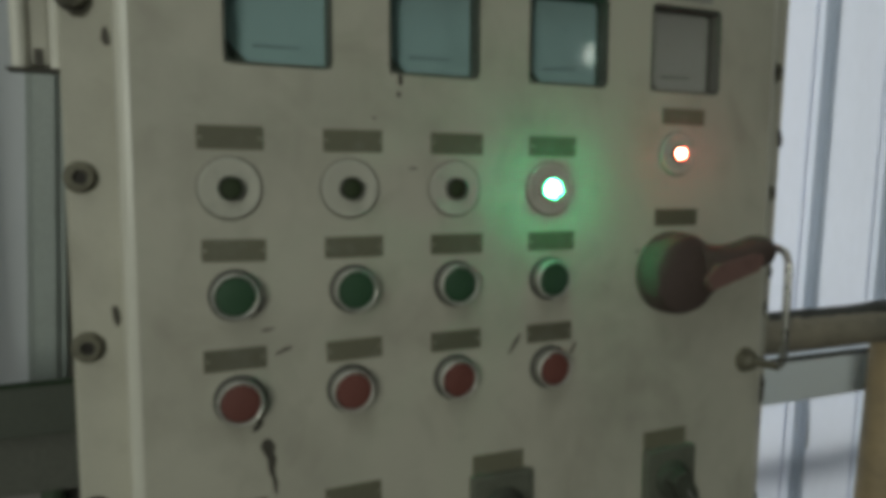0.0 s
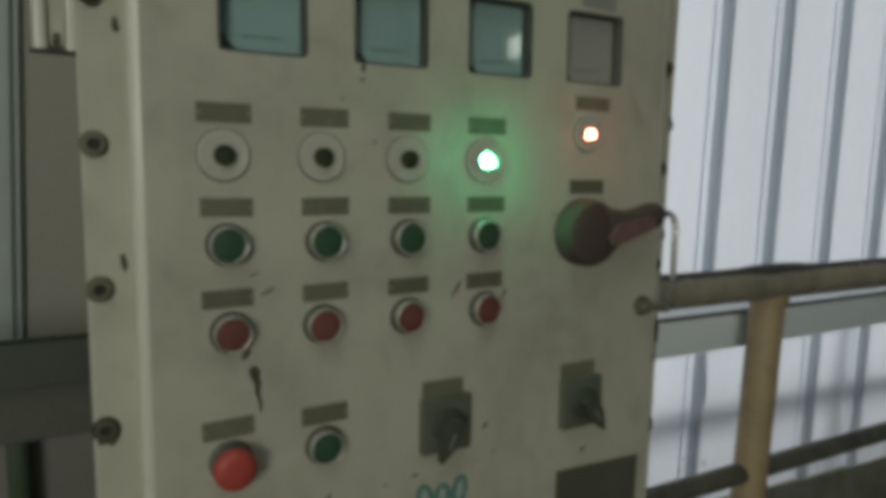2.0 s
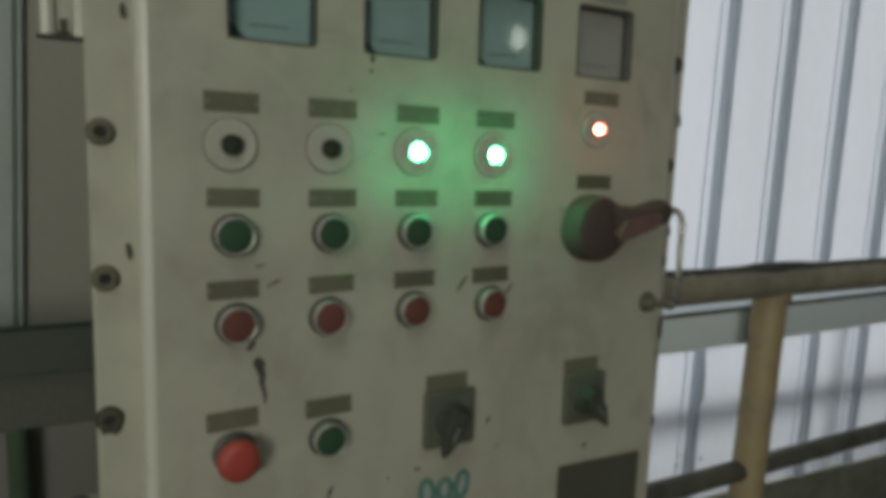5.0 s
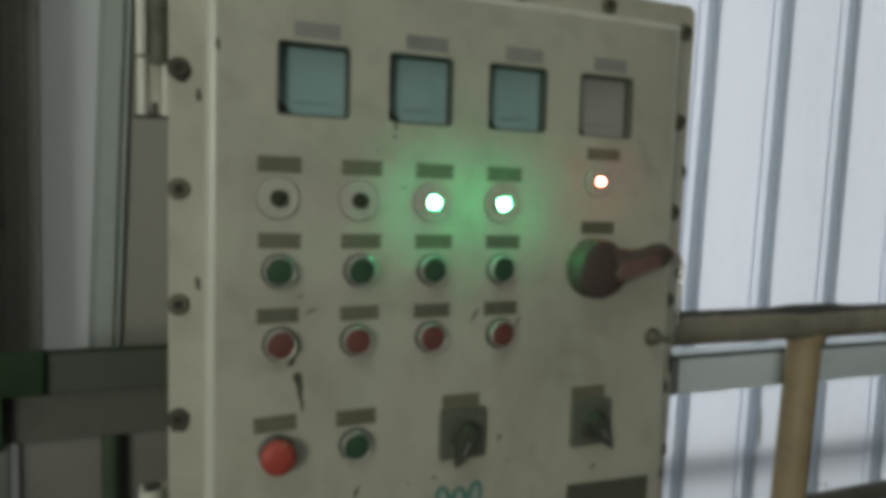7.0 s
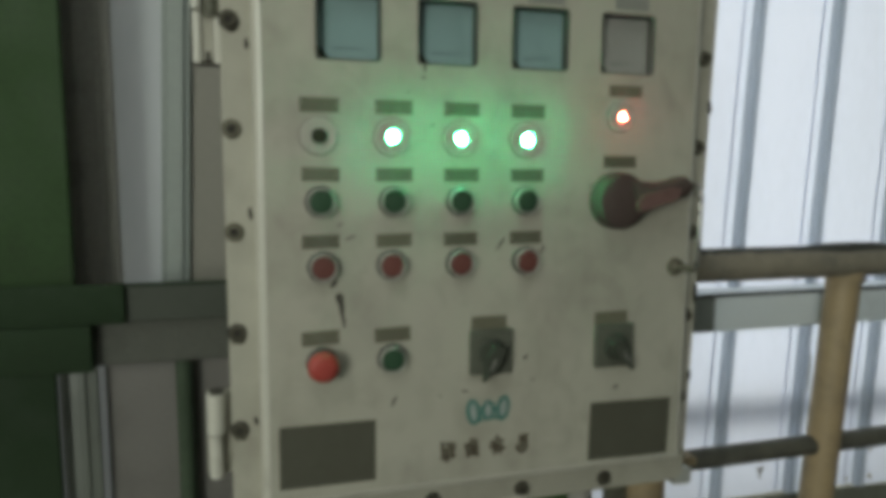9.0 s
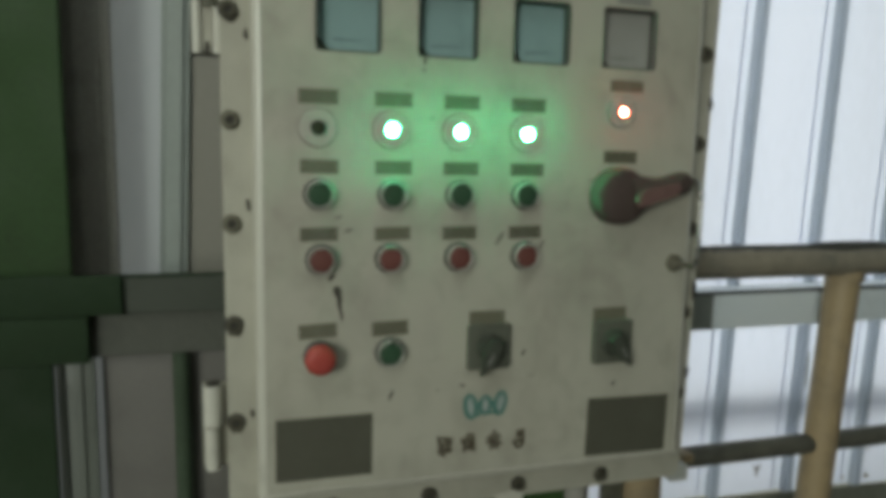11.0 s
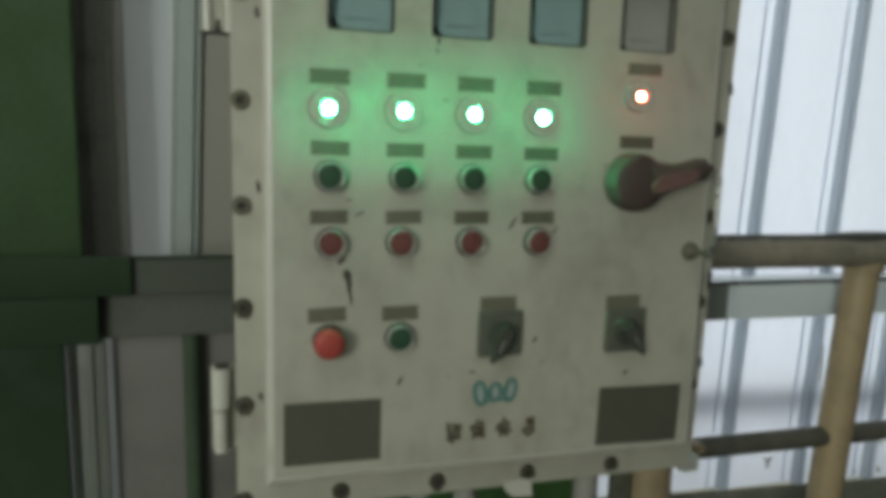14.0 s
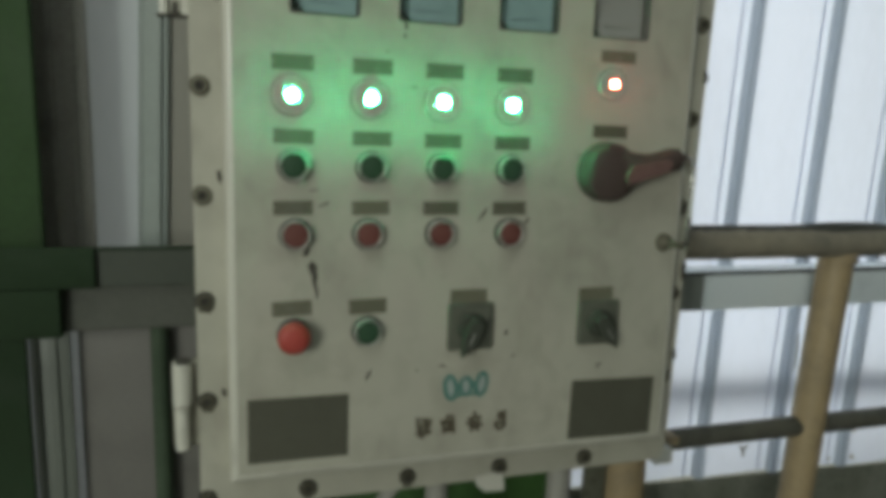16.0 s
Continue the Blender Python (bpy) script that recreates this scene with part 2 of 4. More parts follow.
COLUMN_GREY = material("grimy_steel_column", (0.32, 0.31, 0.265), 0.6, grain=150, vary=0.12, stain=5, stain_colour=(0.06, 0.065, 0.05), stain_amount=0.6)
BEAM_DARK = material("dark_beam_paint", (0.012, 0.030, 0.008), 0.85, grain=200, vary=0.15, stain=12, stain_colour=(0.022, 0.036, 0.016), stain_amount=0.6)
BEAM_PALE = material("faded_beam_paint", (0.074, 0.077, 0.060), 0.6, grain=200, vary=0.12, stain=10)
BEAM_GREY = material("grey_beam_paint", (0.046, 0.054, 0.038), 0.6, grain=200, vary=0.12, stain=10)
CONDUIT = material("dusty_green_pipe", (0.05, 0.075, 0.042), 0.75, grain=200, vary=0.12, stain=12)
BOARD = material("grey_board", (0.145, 0.138, 0.12), 0.65, grain=200, vary=0.08, stain=5)
STRUT = material("pale_strut", (0.135, 0.148, 0.122), 0.5, grain=250, vary=0.08, stain=10)
STEEL_RIB = material("dusty_steel_rib", (0.30, 0.335, 0.30), 0.55, grain=200, vary=0.06, bump=0.1, stain=4, stain_colour=(0.2, 0.21, 0.18), stain_amount=0.4)
WHITE_SHEET = material("white_steel_sheet", (0.33, 0.335, 0.31), 0.45, grain=200, vary=0.04, bump=0.1, stain=3, stain_amount=0.3)
FIBRE = sheet_material("translucent_sheet", (0.77, 0.83, 0.95), 0.62)
FIBRE_EDGE = sheet_material("translucent_lap_edge", (0.72, 0.77, 0.87), 0.58)
# weaker daylight on the west sheets is put into this duller, less clear copy
FIBRE_SHADED = sheet_material("shaded_translucent_sheet", (0.47, 0.50, 0.50), 0.15)
# the cabinet's shadow on the sheet beside it is put into this grey-brown
SHADED_SHEET = material("cabinet_shaded_sheet", (0.235, 0.225, 0.185), 0.6, grain=200, vary=0.04, bump=0.1, stain=3, stain_amount=0.3)
FIBRE_LAP = sheet_material("translucent_lap", (0.58, 0.63, 0.69), 0.50, amount=0.4)
SHEET_DIRT = sheet_material("dirt_on_sheet", (0.36, 0.37, 0.31), 0.35)
CONCRETE = material("concrete", (0.11, 0.108, 0.1), 0.85, grain=60, vary=0.12, bump=0.5, stain=2.5, stain_amount=0.5)
PLASTER = material("hall_plaster", (0.24, 0.24, 0.225), 0.85, grain=40, vary=0.06, stain=1.2, stain_amount=0.3)
ROOFING = material("roof_sheet", (0.36, 0.38, 0.38), 0.6, grain=40, vary=0.05, stain=1.2)
SOIL = material("yard_ground", (0.10, 0.095, 0.08), 0.9, grain=8, vary=0.2, stain=0.6)
PLINTH = material("dusty_plinth", (0.25, 0.255, 0.205), 0.8, grain=120, vary=0.15, bump=0.5, stain=7, stain_colour=(0.12, 0.13, 0.09), stain_amount=0.7, stain_from=0.42, stain_to=0.66)
CABLE = material("pale_cable", (0.33, 0.32, 0.28), 0.55, grain=400, vary=0.1, stain=20)
MACHINE = material("dark_green_machine", (0.04, 0.10, 0.022), 0.6, grain=150, vary=0.2, stain=8)

# ---- mesh helpers ----
ORIGIN = {}


def part(name, bm, mat, parent=None, label="", at=(0, 0, 0), smooth=True):
    """One mesh object at a place in the world, under a thing or a part."""
    me = bm
    if not isinstance(bm, bpy.types.Mesh):
        bmesh.ops.recalc_face_normals(bm, faces=bm.faces)
        me = bpy.data.meshes.new(name)
        bm.to_mesh(me)
        bm.free()
        if not me.materials:
            me.materials.append(mat)
        if smooth:
            me.polygons.foreach_set("use_smooth", [True] * len(me.polygons))
            me.set_sharp_from_angle(angle=radians(35))
    ob = new(name, me)
    if parent is not None:
        ob.parent = parent
        ob.location = Vector(at) - ORIGIN[parent.name]
    else:
        ob.location = at
    ORIGIN[ob.name] = Vector(at)
    if label:
        ob["label"] = label
    return ob


def thing(name, at, label, category, group="", kind=""):
    ob = new(name)
    ob.location = at
    ORIGIN[ob.name] = Vector(at)
    ob.empty_display_size = 0.05
    return tagged(ob, label, category, group, kind)


def box(x0, x1, y0, y1, z0, z1, bevel=0.0, segs=2, bm=None):
    own = bmesh.new()
    bmesh.ops.create_cube(own, size=1)
    for v in own.verts:
        v.co = Vector(((x0 + x1) / 2 + v.co.x * (x1 - x0), (y0 + y1) / 2 + v.co.y * (y1 - y0), (z0 + z1) / 2 + v.co.z * (z1 - z0)))
    if bevel:
        bmesh.ops.bevel(own, geom=own.edges[:], offset=bevel, segments=segs, affect="EDGES", profile=0.5)
    return merge(bm, own)


def merge(bm, own):
    if bm is None:
        return own
    me = bpy.data.meshes.new("joined")
    own.to_mesh(me)
    own.free()
    bm.from_mesh(me)
    bpy.data.meshes.remove(me)
    return bm


def turned(profile, sides=40, bm=None):
    """A body turned about the y axis; profile: (radius, y) from front to back. y points into the panel."""
    own = bmesh.new()
    rings = []
    for r, y in profile:
        if r < 1e-6:
            rings.append([own.verts.new((0, y, 0))])
        else:
            rings.append([own.verts.new((r * math.cos(2 * math.pi * i / sides), y, r * math.sin(2 * math.pi * i / sides))) for i in range(sides)])
    for p, q in zip(rings, rings[1:]):
        for i in range(sides):
            k = (i + 1) % sides
            if len(p) == 1:
                own.faces.new((p[0], q[i], q[k]))
            elif len(q) == 1:
                own.faces.new((p[i], p[k], q[0]))
            else:
                own.faces.new((p[i], p[k], q[k], q[i]))
    for ring in (rings[0], rings[-1]):
        if len(ring) > 2:
            own.faces.new(ring)
    return merge(bm, own)


def tube(points, radius, sides=16, bm=None, wobble=0.0):
    """A round bar along points, with capped ends."""
    own = bmesh.new()
    pts = [Vector(p) for p in points]
    rings = []
    side = None
    for i, p in enumerate(pts):
        d = (pts[min(i + 1, len(pts) - 1)] - pts[max(i - 1, 0)]).normalized()
        if side is None:
            side = d.orthogonal().normalized()
        side = (side - d * side.dot(d)).normalized()
        up = d.cross(side)
        r = radius * (1 + wobble * noise.noise(p * 30))
        rings.append([own.verts.new(p + r * (side * math.cos(2 * math.pi * k / sides) + up * math.sin(2 * math.pi * k / sides))) for k in range(sides)])
    for p, q in zip(rings, rings[1:]):
        for i in range(sides):
            k = (i + 1) % sides
            own.faces.new((p[i], p[k], q[k], q[i]))
    own.faces.new(rings[0])
    own.faces.new(rings[-1])
    return merge(bm, own)


def rounded_outline(w, h, r, n=5):
    pts = []
    for cx, cz, a0 in ((w / 2 - r, h / 2 - r, 0), (-w / 2 + r, h / 2 - r, 90), (-w / 2 + r, -h / 2 + r, 180), (w / 2 - r, -h / 2 + r, 270)):
        for i in range(n + 1):
            q = radians(a0 + 90 * i / n)
            pts.append((cx + r * math.cos(q), cz + r * math.sin(q)))
    return pts


def slab(outline, y0, y1, turn=0.0, soften=0.0, bm=None):
    """A flat outline in x and z, from y0 (front) to y1, turned in its plane by degrees."""
    own = bmesh.new()
    c, s = math.cos(radians(turn)), math.sin(radians(turn))
    pts = [(x * c - z * s, x * s + z * c) for x, z in outline]
    levels = [(1.0, y1), (1.0, y0 + soften), (0.0, y0)] if soften else [(1.0, y1), (1.0, y0)]
    rings = []
    big = max(max(abs(x), abs(z)) for x, z in pts)
    for k, y in levels:
        f = 1.0 if k else 1 - soften / big
        rings.append([own.verts.new((x * f, y, z * f)) for x, z in pts])
    for p, q in zip(rings, rings[1:]):
        for i in range(len(pts)):
            j = (i + 1) % len(pts)
            own.faces.new((p[i], p[j], q[j], q[i]))
    own.faces.new(rings[0])
    own.faces.new(rings[-1])
    return merge(bm, own)


def ring_slab(outer, inner, y0, y1, bm=None):
    """A flat frame between two outlines with the same number of points."""
    own = bmesh.new()
    n = len(outer)
    v = [[own.verts.new((x, y, z)) for x, z in o] for o, y in ((outer, y0), (inner, y0), (inner, y1), (outer, y1))]
    for p, q in zip(v, v[1:] + v[:1]):
        for i in range(n):
            j = (i + 1) % n
            own.faces.new((p[i], p[j], q[j], q[i]))
    return merge(bm, own)


def structure(name, bm, mat, label, category="", smooth=False):
    return tagged(part(name, bm, mat, smooth=smooth), label, category or name.split("_")[0], kind="structure")


# ---- the hall ----
FLOOR, WALL_Y, LEAN = 0.15, 1.083, 0.037      # the wall leans a little against the cabinet
WEST, EAST, SOUTH, CEIL = -3.6, 4.6, -3.0, 3.4
structure("ground", box(-60, 60, -60, 60, -0.3, 0.0), SOIL, "bare trodden yard ground around the hall")
structure("floor", box(WEST, EAST, SOUTH, WALL_Y, 0.02, FLOOR), CONCRETE, "stained concrete walkway floor of the hall")
roof = box(WEST - 0.1, -1.65, SOUTH - 0.1, WALL_Y + 0.06, CEIL, CEIL + 0.08)
box(0.25, EAST + 0.1, SOUTH - 0.1, WALL_Y + 0.06, CEIL, CEIL + 0.08, bm=roof)
box(-1.65, 0.25, SOUTH - 0.1, -1.45, CEIL, CEIL + 0.08, bm=roof)
box(-1.65, 0.25, 0.05, WALL_Y + 0.06, CEIL, CEIL + 0.08, bm=roof)
structure("ceiling", roof, ROOFING, "plain grey steel sheet roof with an opening added for the fill lamp")
structure("wall_west", box(WEST - 0.1, WEST, SOUTH, WALL_Y, 0.0, CEIL), PLASTER, "plain grey plastered side wall", "wall")
structure("wall_east", box(EAST, EAST + 0.1, SOUTH, WALL_Y, 0.0, CEIL), PLASTER, "plain grey plastered side wall", "wall")
south = bmesh.new()
HOLES = ((-3.15, -1.85, 1.4, 2.5), (2.57, 2.63, 2.28, 2.41))
cuts = [WEST - 0.1] + [v for h in HOLES for v in h[:2]] + [EAST + 0.1]
for k, (a, b) in enumerate(zip(cuts, cuts[1:])):
    if k % 2 == 0:
        box(a, b, SOUTH - 0.1, SOUTH, 0.0, CEIL, bm=south)
    else:
        box(a, b, SOUTH - 0.1, SOUTH, 0.0, HOLES[k // 2][2], bm=south)
        box(a, b, SOUTH - 0.1, SOUTH, HOLES[k // 2][3], CEIL, bm=south)
structure("wall_south", south, PLASTER, "plain grey plastered wall with a high window opening and a vent", "wall")

# ribbed north wall: one sheet between each two ribs; bright glass-fibre east, darkened fibre and steel west
wall_north = thing("wall_north", (1.1, WALL_Y, FLOOR), "ribbed wall of pale translucent sheets and grey-white steel sheets", "wall", kind="structure")


def sill(x):
    """The sheets' foot, falling gently eastwards with the ground."""
    return 0.655 - 0.04 * (x - 1.0)


def sheet(x0, x1, z0, z1, mat, name):
    bm = bmesh.new()
    verts = []
    for z in (z0, z1):
        verts.append([bm.verts.new((x + LEAN * (z - 1.45), y, z)) for x, y in ((x0, 0), (x0 + 0.06, 0.0), ((x0 + x1) / 2, -0.0015), (x1 - 0.06, 0.0), (x1, 0))])
    for i in range(4):
        bm.faces.new((verts[0][i], verts[0][i + 1], verts[1][i + 1], verts[1][i]))
    return part(name, bm, mat, wall_north, at=(0, WALL_Y, 0), smooth=True)


def rib(x, z0, z1, mat, name, wide=1.0):
    """A trapezoid ridge that stands into the hall, with narrow flat feet."""
    bm = bmesh.new()
    prof = ((-0.020, -0.0015), (-0.010, -0.018), (0.010, -0.018), (0.020, -0.0015))
    lo = [bm.verts.new((dx * wide + LEAN * (z0 - 1.45), y, z0)) for dx, y in prof]
    hi = [bm.verts.new((dx * wide + LEAN * (z1 - 1.45), y, z1)) for dx, y in prof]
    for i in range(len(prof) - 1):
        bm.faces.new((lo[i], lo[i + 1], hi[i + 1], hi[i]))
    return part(name, bm, mat, wall_north, at=(x, WALL_Y - 0.002, 0), smooth=False)


RIBS = [-3.45, -3.15, -2.85, -2.55, -2.25, -1.95, -1.65, -1.36, -1.06, -0.76, -0.46, -0.163, 0.13, 0.388, 0.61, 0.832, 1.054, 1.272, 1.490, 1.722, 1.951] + [2.175 + 0.224 * i for i in range(11)]
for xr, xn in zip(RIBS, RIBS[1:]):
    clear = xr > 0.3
    sheet(xr, xn, sill(xn) if clear else FLOOR, CEIL, FIBRE if clear else FIBRE_SHADED if xn < 0 else SHADED_SHEET if xn < 0.2 else WHITE_SHEET, "sheet")
    rib(xr + 0.002 * clear, sill(xr) if clear else FLOOR, CEIL, FIBRE_LAP if clear else STEEL_RIB, "rib", 0.84 if clear else 1.2)
    if clear:
        lap = box(xr - 0.038, xr - 0.0335, -0.0035, -0.0012, sill(xr), CEIL)
        for v in lap.verts:
            v.co.x += LEAN * (v.co.z - 1.45)
        part("lap_edge", lap, FIBRE_EDGE, wall_north, at=(0, WALL_Y, 0), smooth=False)
    else:
        fold = box(xr + 0.010, xr + 0.024, -0.012, -0.0020, FLOOR, CEIL, 0.002, 1)
        for v in fold.verts:
            v.co.x += LEAN * (v.co.z - 1.45)
        part("rib_fold", fold, STEEL_RIB, wall_north, at=(0, WALL_Y, 0), smooth=False)
plinth = box(0.346, EAST, WALL_Y + 0.003, WALL_Y + 0.10, 0.0, 0.5)
for v in plinth.verts:
    if v.co.z > 0.4:
        v.co.z = sill(v.co.x) - 0.012
structure("plinth", plinth, PLINTH, "dusty olive-grey plinth under the translucent sheets", "plinth")

# beam and post outside, close behind the sheets, and an unseen wall added to shade their foot
outer = box(0.2, EAST, WALL_Y + 0.060, WALL_Y + 0.080, 0.925, 0.955, 0.003)
for v in outer.verts:
    v.co.z -= 0.022 * (v.co.x - 1.1)
tagged(part("outer_beam", outer, COLUMN_GREY), "grey steel beam running outside behind the sheets", "beam", kind="structure")
outer = box(1.882, 1.910, WALL_Y + 0.081, WALL_Y + 0.111, 0.0, 1.16, 0.003)
for v in outer.verts:
    v.co.x += LEAN * (v.co.z - 1.16)
tagged(part("outer_post", outer, COLUMN_GREY), "grey steel post standing outside behind the sheets", "post", kind="structure")
structure("yard_wall", box(0.1, EAST, WALL_Y + 0.40, WALL_Y + 0.50, 0.0, 1.08), PLASTER, "unseen low wall added outside to dim the foot of the sheets", "wall")

fleck = slab([(-0.002, 0.0), (-0.012, 0.012), (-0.008, 0.013), (0.0, 0.005), (0.009, 0.014), (0.013, 0.011), (0.003, 0.0), (0.004, -0.014), (0.0, -0.016)], -0.003, -0.001)
part("torn_fleck", fleck, CHIP, wall_north, "small dark torn fleck", at=(1.158, WALL_Y, 0.7035), smooth=False)
part("screw_head", turned(((0, -0.007), (0.004, -0.0065), (0.006, -0.004), (0.006, 0.0)), 12), BOLT, wall_north, at=(1.296, WALL_Y - 0.001, 1.518))

# ---- railing: pipes with a post, behind the cabinet ----
railing = thing("railing", (0.9, 0.63, FLOOR), "tan painted pipe railing with grimy worn top rail", "railing")
RY = 0.628


def span(x0, x1, n):
    return [x0 + (x1 - x0) * i / n for i in range(n + 1)]


part("top_rail", tube([(x, 0, 0.0012 * math.sin(3 * x)) for x in span(0.06, 3.6, 60)], 0.0255, 24), RAIL_TOP, railing, "grimy grey-tan top pipe", at=(0, RY, 1.3002))
part("mid_rail", tube([(x, 0, 0) for x in span(0.06, 3.6, 40)], 0.0166, 20), RAIL_MID, railing, "dark grimy lower pipe", at=(0, RY + 0.014, 0.9880))
for px in (0.8925, 2.2925):
    part("post", tube([(0.057 * (z - 1.2), 0, z) for z in span(FLOOR, 1.284, 20)], 0.0262, 24), RAIL, railing, "tan painted steel pipe post", at=(px, RY + 0.012, 0))
    # welded saddle between post and rail
    part("weld_collar", tube([(0.057 * (z - 1.2), 0, z) for z in span(1.266, 1.286, 4)], 0.0288, 24, wobble=0.08), RAIL, railing, at=(px, RY + 0.010, 0))
# crust along the top of the rail, lumpy
crust = bmesh.new()
rows = []
for i in range(181):
    x = 0.45 + 1.9 * i / 180
    lump = 0.0008 + 0.0012 * max(0, noise.noise(Vector((x * 4, 0, 0)))) + 0.0038 * math.exp(-((x - 0.895) / 0.07) ** 4)
    wide = 0.85 + 0.16 * noise.noise(Vector((x * 11, 5, 0)))
    ring = []
    for j in range(9):
        q = radians(90 + (j - 4) / 4 * 52 * wide)
        rad = 0.0252 + lump * (1 - abs(j - 4) / 4) ** 0.5 + (0.0006 * noise.noise(Vector((x * 80, j * 2.0, 1))))
        ring.append(crust.verts.new((x, -rad * math.cos(q), rad * math.sin(q) + 0.0012 * math.sin(3 * x))))
    rows.append(ring)
for p, q in zip(rows, rows[1:]):
    for j in range(8):
        crust.faces.new((p[j], p[j + 1], q[j + 1], q[j]))
part("grime_crust", crust, GRIME, railing, "dark caked grime on the pipe", at=(0, RY, 1.3002))

# ---- galvanised channel between railing and wall ----
channel = thing("steel_channel", (1.8, 0.72, 1.170), "pale galvanised steel channel with a grimy top edge", "channel")
part("web", box(0.717, 3.6, 0.72, 0.724, 1.1705, 1.2345, 0.001, 1), TRAY, channel, smooth=False)
part("top_lip", box(0.06, 3.6, 0.7242, 0.775, 1.2305, 1.2345, 0.001, 1), TRAY, channel, smooth=False)
part("bottom_lip", box(0.06, 3.6, 0.7242, 0.775, 1.1705, 1.1745, 0.001, 1), TRAY, channel, smooth=False)
# west stretch of the web, in a darker grey than the rest
part("end_plate", box(0.06, 0.7165, 0.7215, 0.724, 1.1705, 1.2345, 0.001, 1), CHANNEL_END, channel, "dark grey west end of the channel", smooth=False)
crust = bmesh.new()
rows = []
for i in range(161):
    x = 0.5 + 1.9 * i / 160
    high = 0.0016 + 0.0022 * max(0, noise.noise(Vector((x * 9, 3, 0)))) + 0.0008 * noise.noise(Vector((x * 45, 7, 0)))
    rows.append([crust.verts.new((x, y, z)) for y, z in ((-0.0012, -0.0030 - high * 0.6), (-0.0016, 0.0004), (0.0015, high), (0.005, high * 0.7), (0.009, 0.0003))])
for p, q in zip(rows, rows[1:]):
    for j in range(4):
        crust.faces.new((p[j], p[j + 1], q[j + 1], q[j]))
part("grime_crust", crust, GRIME, channel, "dark caked grime along the top edge", at=(0, 0.72, 1.2345))
for x in (0.30, 2.9):
    part("wall_arm", box(x, x + 0.04, 0.7752, WALL_Y - 0.004, 1.18, 1.22, 0.002, 1), TRAY, channel, smooth=False)

# ---- the dark west side ----
column = thing("green_column", (-0.6, 0.91, FLOOR), "broad dark green painted steel column behind the beam", "column", kind="structure")
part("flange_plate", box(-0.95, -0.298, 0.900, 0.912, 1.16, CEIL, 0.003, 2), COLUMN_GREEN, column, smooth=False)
# lower part set to a darker green than the part above
part("base_plate", box(-0.95, -0.331, 0.900, 0.912, FLOOR, 1.1598, 0.003, 2), BEAM_DARK, column, "lower part of the column, set darker", smooth=False)
part("web_plate", box(-0.66, -0.645, 0.9122, 1.07, FLOOR, CEIL), COLUMN_GREEN, column, smooth=False)
pilaster = thing("wall_pilaster", (-0.5, 0.99, FLOOR), "grimy brown-grey steel pilaster on the wall", "pilaster", kind="structure")
part("facing", box(-0.63, -0.249, 1.0, 1.02, 1.12, CEIL, 0.003, 1), COLUMN_GREY, pilaster, smooth=False)
for x in (-0.335, -0.305, -0.276):
    part("ridge", box(x, x + 0.011, 0.990, 1.0, 1.12, CEIL, 0.003, 2), COLUMN_GREY, pilaster)
beam = thing("green_beam", (-0.1, 0.81, 1.15), "dark green painted angle beam beside the cabinet", "beam")
part("upper_leg", box(-0.95, 0.055, 0.800, 0.810, 1.2215, 1.2735, 0.002), BEAM_GREY, beam, smooth=False)
part("lower_web", box(-0.95, 0.055, 0.811, 0.819, 1.157, 1.2213, 0.002), BEAM_PALE, beam, "grey-green lower plate", smooth=False)
part("top_edge", box(-0.95, 0.055, 0.7985, 0.812, 1.2737, 1.2765, 0.001, 1), BEAM_DARK, beam, "grimy upper edge", smooth=False)
splice = thing("beam_splice", (-0.5, 0.797, 1.15), "dark green splice plates bolted over the beam", "splice plate")
part("upper_plate", box(-0.94, -0.211, 0.790, 0.7984, 1.2218, 1.2790, 0.003), BEAM_DARK, splice)
part("lower_plate", box(-0.94, -0.256, 0.7905, 0.8108, 1.1540, 1.2214, 0.003), BEAM_DARK, splice)
foot = thing("folded_strut", (-0.30, 0.93, FLOOR), "pale grey folded steel strut under the beam", "strut")
part("face", box(-0.3305, -0.278, 0.924, 0.934, FLOOR, 1.155, 0.002), STRUT, foot)
part("fold", box(-0.3305, -0.322, 0.915, 0.9238, FLOOR, 1.155, 0.003), STRUT, foot)
part("fold", box(-0.304, -0.295, 0.920, 0.9238, FLOOR, 1.155, 0.003), STRUT, foot)
tagged(part("equipment_board", box(-0.272, 0.05, 0.95, 1.0, FLOOR, 1.155, 0.004), BOARD), "dull brown-grey equipment board against the wall", "board")
tagged(part("conduit", tube([(-0.149, 0.930, z) for z in span(FLOOR, 1.156, 12)], 0.0135, 14), CONDUIT), "thin dark green conduit pipe", "conduit")

# ---- the control cabinet ----
PY, FY = 0.460, 0.487              # front of the door, front of the flange
X0, X1, Z0, Z1 = -0.032, 0.471, 1.088, 1.682
cabinet = thing("control_cabinet", (0.22, 0.55, 1.045), "pale grey-beige flameproof control cabinet with bolted flange, dirty and chipped", "cabinet")

body = box(-0.048, 0.488, 0.503, 0.60, 1.062, 1.70, 0.008, 3)
part("body", body, PAINT_BODY, cabinet)
flange = slab(rounded_outline(0.566, 0.668, 0.012), FY, 0.504, soften=0.002)
for v in flange.verts:
    if v.co.x > 0:
        v.co.x += 0.026 * (v.co.z + 0.049) - 0.0015
part("flange", flange, PAINT, cabinet, "bolted flange rim", at=(0.2205, 0, 1.379))

